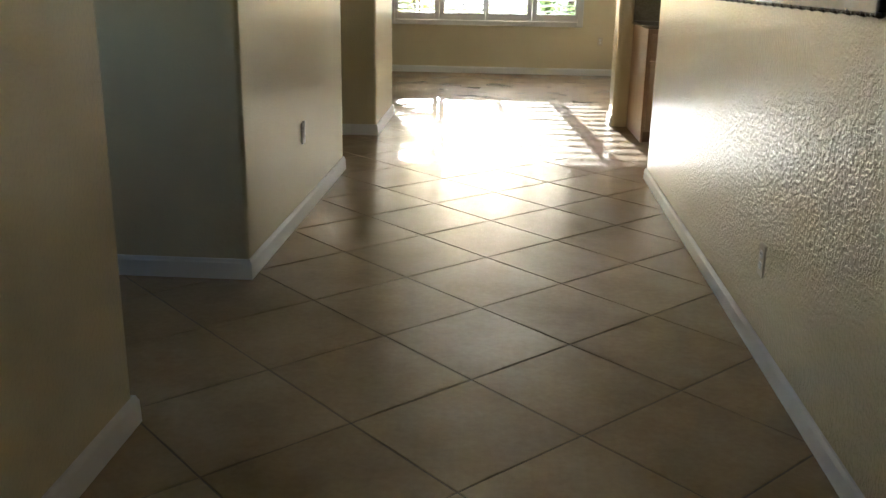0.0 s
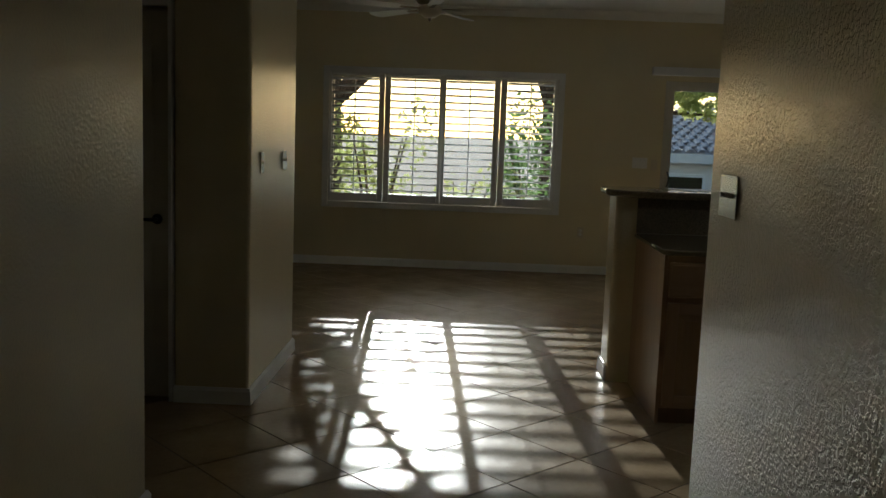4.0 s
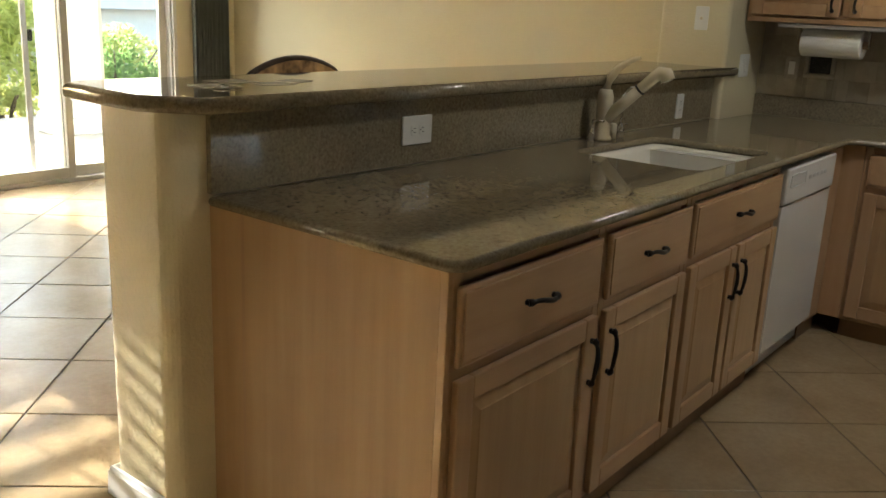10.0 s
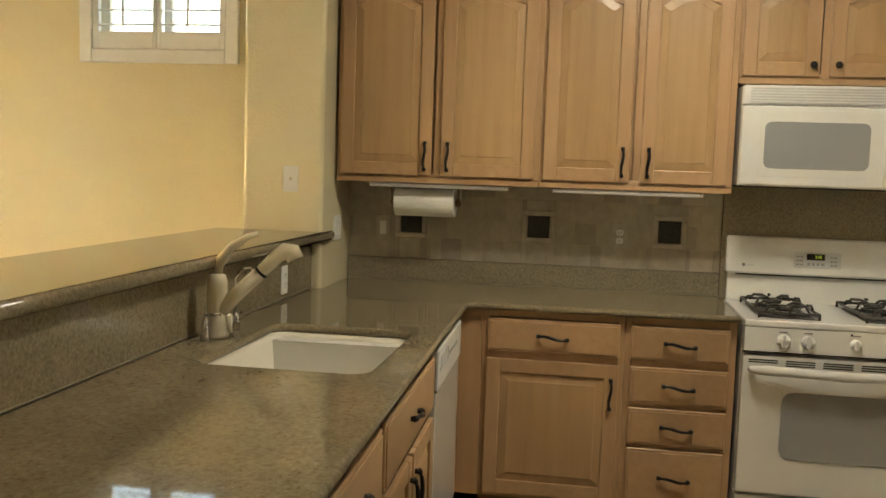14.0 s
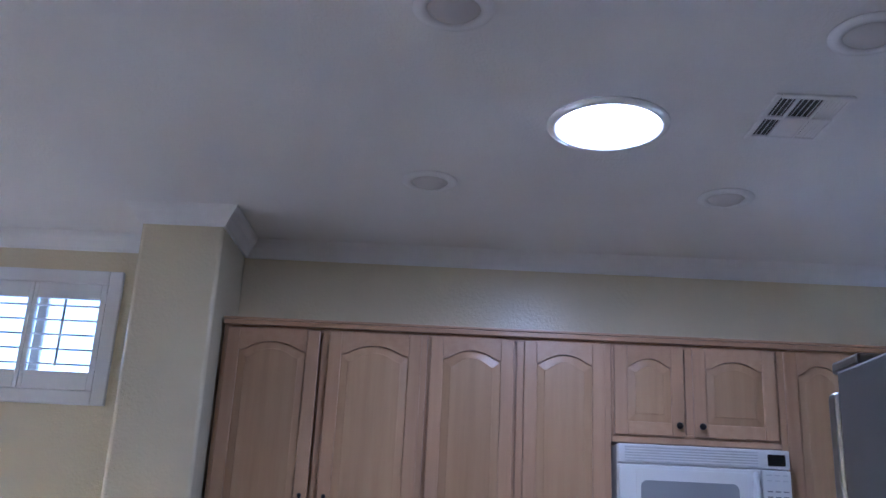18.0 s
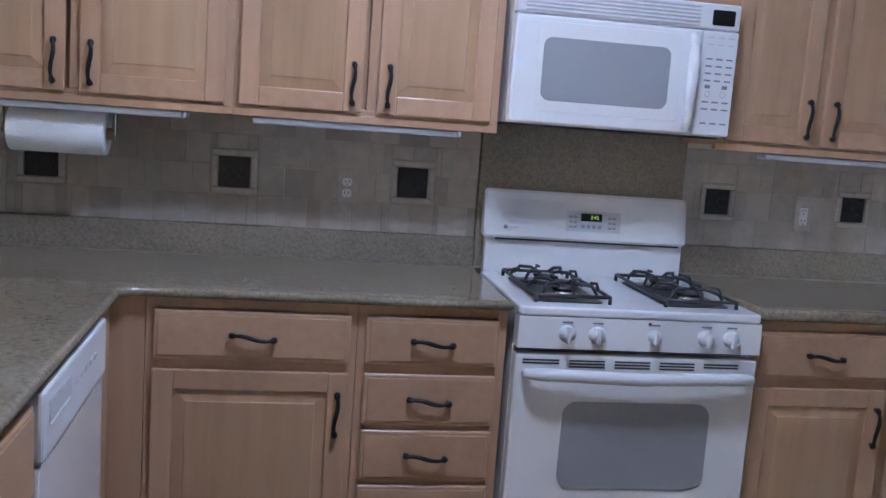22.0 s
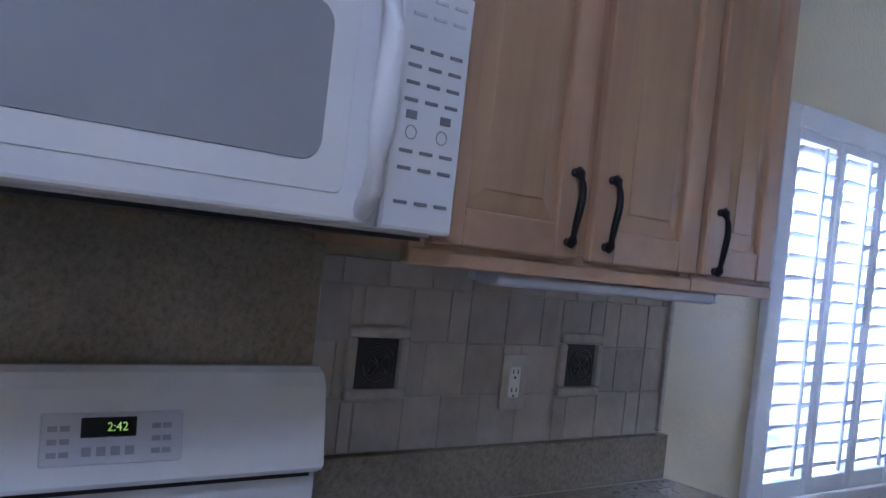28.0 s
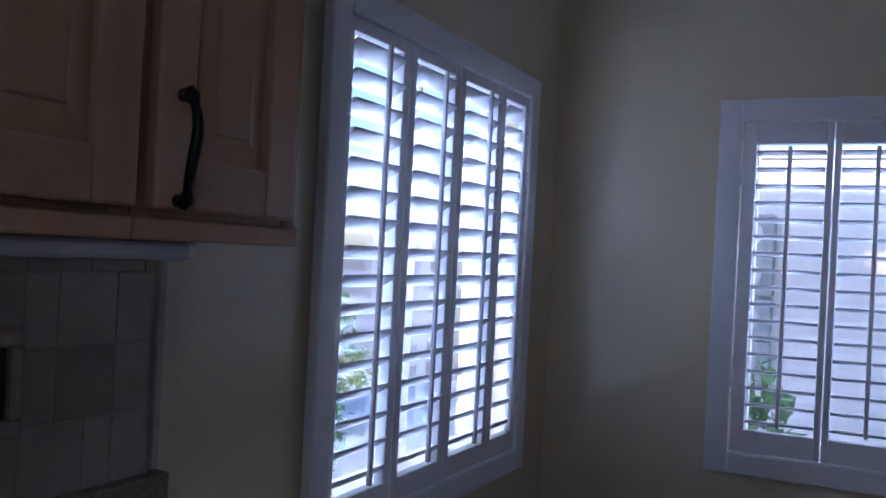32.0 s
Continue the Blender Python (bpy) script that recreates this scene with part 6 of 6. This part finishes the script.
def tree(label, x, y, h, crown, material, seed, n=7000, size=0.07):
    rs = random.Random(seed)
    root = thing("tree", x, y, -0.14, label, "tree", "garden trees")
    part("trunk", tube([(0, 0, 0), (0.05, 0.04, h * 0.25), (0.0, 0.1, h * 0.5), (0.1, 0.05, h * 0.75)], [0.16, 0.13, 0.10, 0.05], 10), BARK, root)
    for bx, by, bz, q in crown:
        part("limb", tube([(0.02, 0.06, h * 0.42), ((bx - x) * 0.5, (by - y) * 0.5, (h * 0.42 + bz) / 2 + 0.15), (bx - x, by - y, bz)], [0.07, 0.045, 0.015], 7), BARK, root)
    blobs = []
    for bx, by, bz, q in crown:
        for k in range(4):
            s = q * rs.uniform(0.35, 0.6)
            blobs.append((bx + rs.uniform(-0.7, 0.7) * q, by + rs.uniform(-0.7, 0.7) * q, bz + rs.uniform(-0.5, 0.5) * q, s, s, s * 0.8))
    leaf_cloud("crown", root, material, blobs, n, size, seed)
    return root


shrub("bright yellow-green shrub beyond the patio", 4.45, 15.8, 1.2, 1.0, 1.95, LEAF_Y, 3, 4200, 0.055)
shrub("dark green clipped shrub beside the patio", 3.62, 14.85, 0.7, 0.6, 0.68, LEAF_G, 5, 3000, 0.035)
shrub("low mixed green shrub beside the patio", 4.12, 14.8, 0.6, 0.5, 0.42, LEAF_Y, 6, 2200, 0.03)
shrub("dark green shrub behind the patio column", 6.0, 15.6, 1.9, 1.0, 1.0, LEAF_G, 8, 3200, 0.045)
shrub("bright green shrub behind the patio column", 7.2, 18.0, 1.6, 1.2, 1.2, LEAF_Y, 9, 3200, 0.055)
shrub("blue-green shrub near the path", 3.36, 15.35, 0.36, 0.36, 0.85, LEAF_G, 12, 1600, 0.05)
shrub("green garden shrub outside the wide window", -1.7, 13.3, 1.4, 0.8, 2.05, LEAF_Y, 14, 1300, 0.05)
shrub("green garden shrub outside the wide window", -0.55, 13.7, 1.5, 0.8, 1.25, LEAF_Y, 15, 500, 0.05)
shrub("dark green garden shrub outside the wide window", 0.5, 13.6, 1.0, 0.8, 2.1, LEAF_G, 16, 1200, 0.05)
# Crowns also spread out of view, added to break up or block the sun.
tree("feathery yellow-green tree overhanging the patio", 2.2, 16.6, 4.4, [(3.1, 15.4, 2.4, 0.65), (3.4, 15.4, 2.05, 0.4), (2.3, 15.9, 2.5, 0.85), (1.6, 16.2, 2.7, 0.7), (2.7, 16.3, 3.3, 0.8)], LEAF_Y, 21, 11000, 0.055)
tree("tree outside the wide window, crown added to break the sun", -2.7, 16.0, 4.8, [(-2.4, 15.6, 3.0, 0.7), (-1.75, 15.4, 3.4, 0.4), (-3.4, 16.2, 3.7, 1.0), (-2.6, 16.8, 4.3, 0.9), (-1.5, 15.9, 4.15, 0.45), (-0.6, 16.0, 4.35, 0.5), (0.2, 15.8, 4.25, 0.45), (-1.95, 15.5, 3.15, 0.45), (-1.3, 15.5, 3.5, 0.3)], LEAF_G, 23, 7800, 0.06)
tree("dark tree outside the wide window", 1.2, 19.5, 5.0, [(1.5, 19.4, 4.0, 0.8), (0.35, 19.6, 4.9, 0.4), (1.2, 19.3, 4.9, 0.6)], LEAF_G, 25, 6000, 0.06)

# neighbouring house to the north
nh = thing("house", 4.0, 27.0, -1.42, "neighbouring stucco house with grey barrel-tile roof", "house")
part("wall", rbox(-0.6, 12, -3.0, 4.0, 0, 2.45, 0.02), STUCCOW, nh)
part("fascia", rbox(-1.0, 12.4, -3.45, -3.38, 2.38, 2.62, 0.01), STUCCOW, nh)
rb = bmesh.new()
q = [rb.verts.new(v) for v in ((-1.0, -3.46, 2.62), (12.4, -3.46, 2.62), (10.2, 0.5, 3.77), (1.2, 0.5, 3.77), (12.4, 4.4, 2.62), (-1.0, 4.4, 2.62))]
for f in ((0, 1, 2, 3), (4, 5, 3, 2), (1, 4, 2), (5, 0, 3)):
    rb.faces.new([q[i] for i in f])
bmesh.ops.recalc_face_normals(rb, faces=rb.faces)
roof = part("roof", rb, ROOFT, nh)
bt = bmesh.new()
for r in range(13):
    s = r / 12.0
    y, z = -3.46 + 3.9 * s, 2.64 + 1.13 * s
    x0, x1 = -1.0 + 2.2 * s + 0.2, 12.4 - 2.2 * s - 0.2
    m = int((x1 - x0) / 0.3)
    for k in range(m):
        x = x0 + (k + 0.5) * (x1 - x0) / m
        if not -3.5 < x < 9:
            continue
        va = []
        for yy, zz in ((y - 0.02, z + 0.02), (y + 0.34, z + 0.112)):
            va.append([bt.verts.new((x + 0.12 * math.cos(th), yy, zz + 0.07 * math.sin(th))) for th in (0, 0.8, 1.57, 2.35, math.pi)])
        for i in range(4):
            f = bt.faces.new((va[0][i], va[0][i + 1], va[1][i + 1], va[1][i]))
tagged(part("barrel_tile", bt, ROOFT, roof), kind="stuff")
for wx in (1.0, 6.0):
    wn1 = part("window", rbox(wx - 0.7, wx + 0.7, -3.04, -2.99, 0.95, 2.1, 0.01), TRIM, nh)
    part("pane", rbox(wx - 0.62, wx + 0.62, -3.05, -3.041, 1.02, 2.02), BLACKGL, wn1)

# neighbours east and south, seen through the nook shutters
nw2 = thing("house", 24.0, 1.5, -0.14, "neighbouring pale stucco house beside the nook", "house")
part("wall", rbox(0, 5, -9, 10, 0, 2.7, 0.02), STUCCOW, nw2)
part("roof", prism([(-0.6, -9.6), (5.6, -9.6), (5.6, 10.6), (-0.6, 10.6)], 2.7, 2.9, 0.02, 1), ROOFT, nw2)
for wy in (-4.0, 0.5, 5.0):
    w3 = part("window", rbox(-0.04, 0.01, wy - 0.7, wy + 0.7, 1.0, 2.1, 0.01), TRIM, nw2)
    part("pane", rbox(-0.05, -0.041, wy - 0.62, wy + 0.62, 1.07, 2.03), BLACKGL, w3)
shrub("green shrub outside the nook window", 6.6, -0.6, 1.1, 1.2, 1.25, LEAF_G, 31, 2400, 0.05)
shrub("green shrub outside the nook window", 7.4, -2.0, 1.2, 1.3, 1.4, LEAF_Y, 32, 2400, 0.05)
sw2 = thing("garden_wall", 3.0, -3.2, -0.14, "pale stucco garden wall south of the nook", "garden wall")
part("wall", rbox(-7, 3.2, 0, 0.2, 0, 2.3, 0.02), STUCCOW, sw2)
part("cap", rbox(-7.04, 3.24, -0.04, 0.24, 2.3, 2.38, 0.01), STUCCO, sw2)
ut = thing("utility_box", 3.96, -2.98, 1.05, "grey stacked utility meter boxes on the garden wall", "utility box")
for k in range(4):
    bx = part("box", rbox(-0.15, 0.15, -0.015, 0.12, -0.42 + k * 0.29, -0.15 + k * 0.29, 0.012), FENCEM, ut)
    part("dial", lathe([(0, 0), (0.08, 0), (0.075, 0.03), (0, 0.035)], 18, pose(0, 0.12, -0.285 + k * 0.29, -90)), PALE, bx)
shrub("leafy green plant below the nook window", 3.75, -0.6, 0.5, 0.5, 1.25, LEAF_G, 33, 900, 0.06)

# ---- floor: diagonal tiles with recessed joints, last in the file ----
D = 0.668                        # a tile's diagonal with its joint
FX, FY = -0.584, 2.774           # one meeting point of four tiles
slab = structure("floor", join(rbox(XW - WT, HX1, YB - WT, YN + WT, -0.12, -0.0035), rbox(HX1, XE + WT, YS - WT, YN + WT, -0.12, -0.0035)), GROUT, "beige diagonal ceramic floor tiles with brown grout joints", "floor")
half = D / 2 - 0.0045
LAID = radians(-1.6)               # the tiles are turned to fit the camera's view


def tile_bm():
    b = bmesh.new()
    lo = [b.verts.new((half * c, half * s, -0.0035)) for c, s in ((1, 0), (0, 1), (-1, 0), (0, -1))]
    k = half - 0.003
    md = [b.verts.new((half * c, half * s, -0.001)) for c, s in ((1, 0), (0, 1), (-1, 0), (0, -1))]
    up = [b.verts.new((k * c, k * s, 0.0)) for c, s in ((1, 0), (0, 1), (-1, 0), (0, -1))]
    for i in range(4):
        j = (i + 1) % 4
        b.faces.new((lo[i], lo[j], md[j], md[i]))
        b.faces.new((md[i], md[j], up[j], up[i]))
    b.faces.new(up)
    return b


tile_mesh = None
rest = bmesh.new()
count = 0
for i in range(-10, 16):
    for j in range(-22, 26):
        if (i + j) % 2 == 0:
            continue
        u, v = i * D / 2, j * D / 2
        x, y = FX + u * math.cos(LAID) - v * math.sin(LAID), FY + u * math.sin(LAID) + v * math.cos(LAID)
        if not (-2.6 < x < XE + 0.1 and YB - 0.2 < y < YN + 0.2):
            continue
        if x > HX1 + 0.1 and y < YS + 0.05:
            continue
        near = (x < HX1 + 0.35 and -0.6 < y < 9.2) or (x >= HX1 + 0.35 and 1.6 < y < 8.6)
        if near and count < 300:
            count += 1
            if tile_mesh is None:
                t0 = part("tile", tile_bm(), FLOOR, slab)
                tile_mesh = t0.data
            else:
                t0 = new("tile", tile_mesh)
                t0.parent = slab
            t0.matrix_basis = pose(x, y, random.uniform(-0.0004, 0.0004), random.uniform(-0.06, 0.06), random.uniform(-0.06, 0.06), math.degrees(LAID) + random.choice((0, 90, 180, 270)))
        else:
            tb = tile_bm()
            bmesh.ops.transform(tb, matrix=pose(x, y, 0, 0, 0, math.degrees(LAID)), verts=tb.verts)
            join(rest, tb)
tagged(part("outlying_tile", rest, FLOOR, slab), kind="stuff")
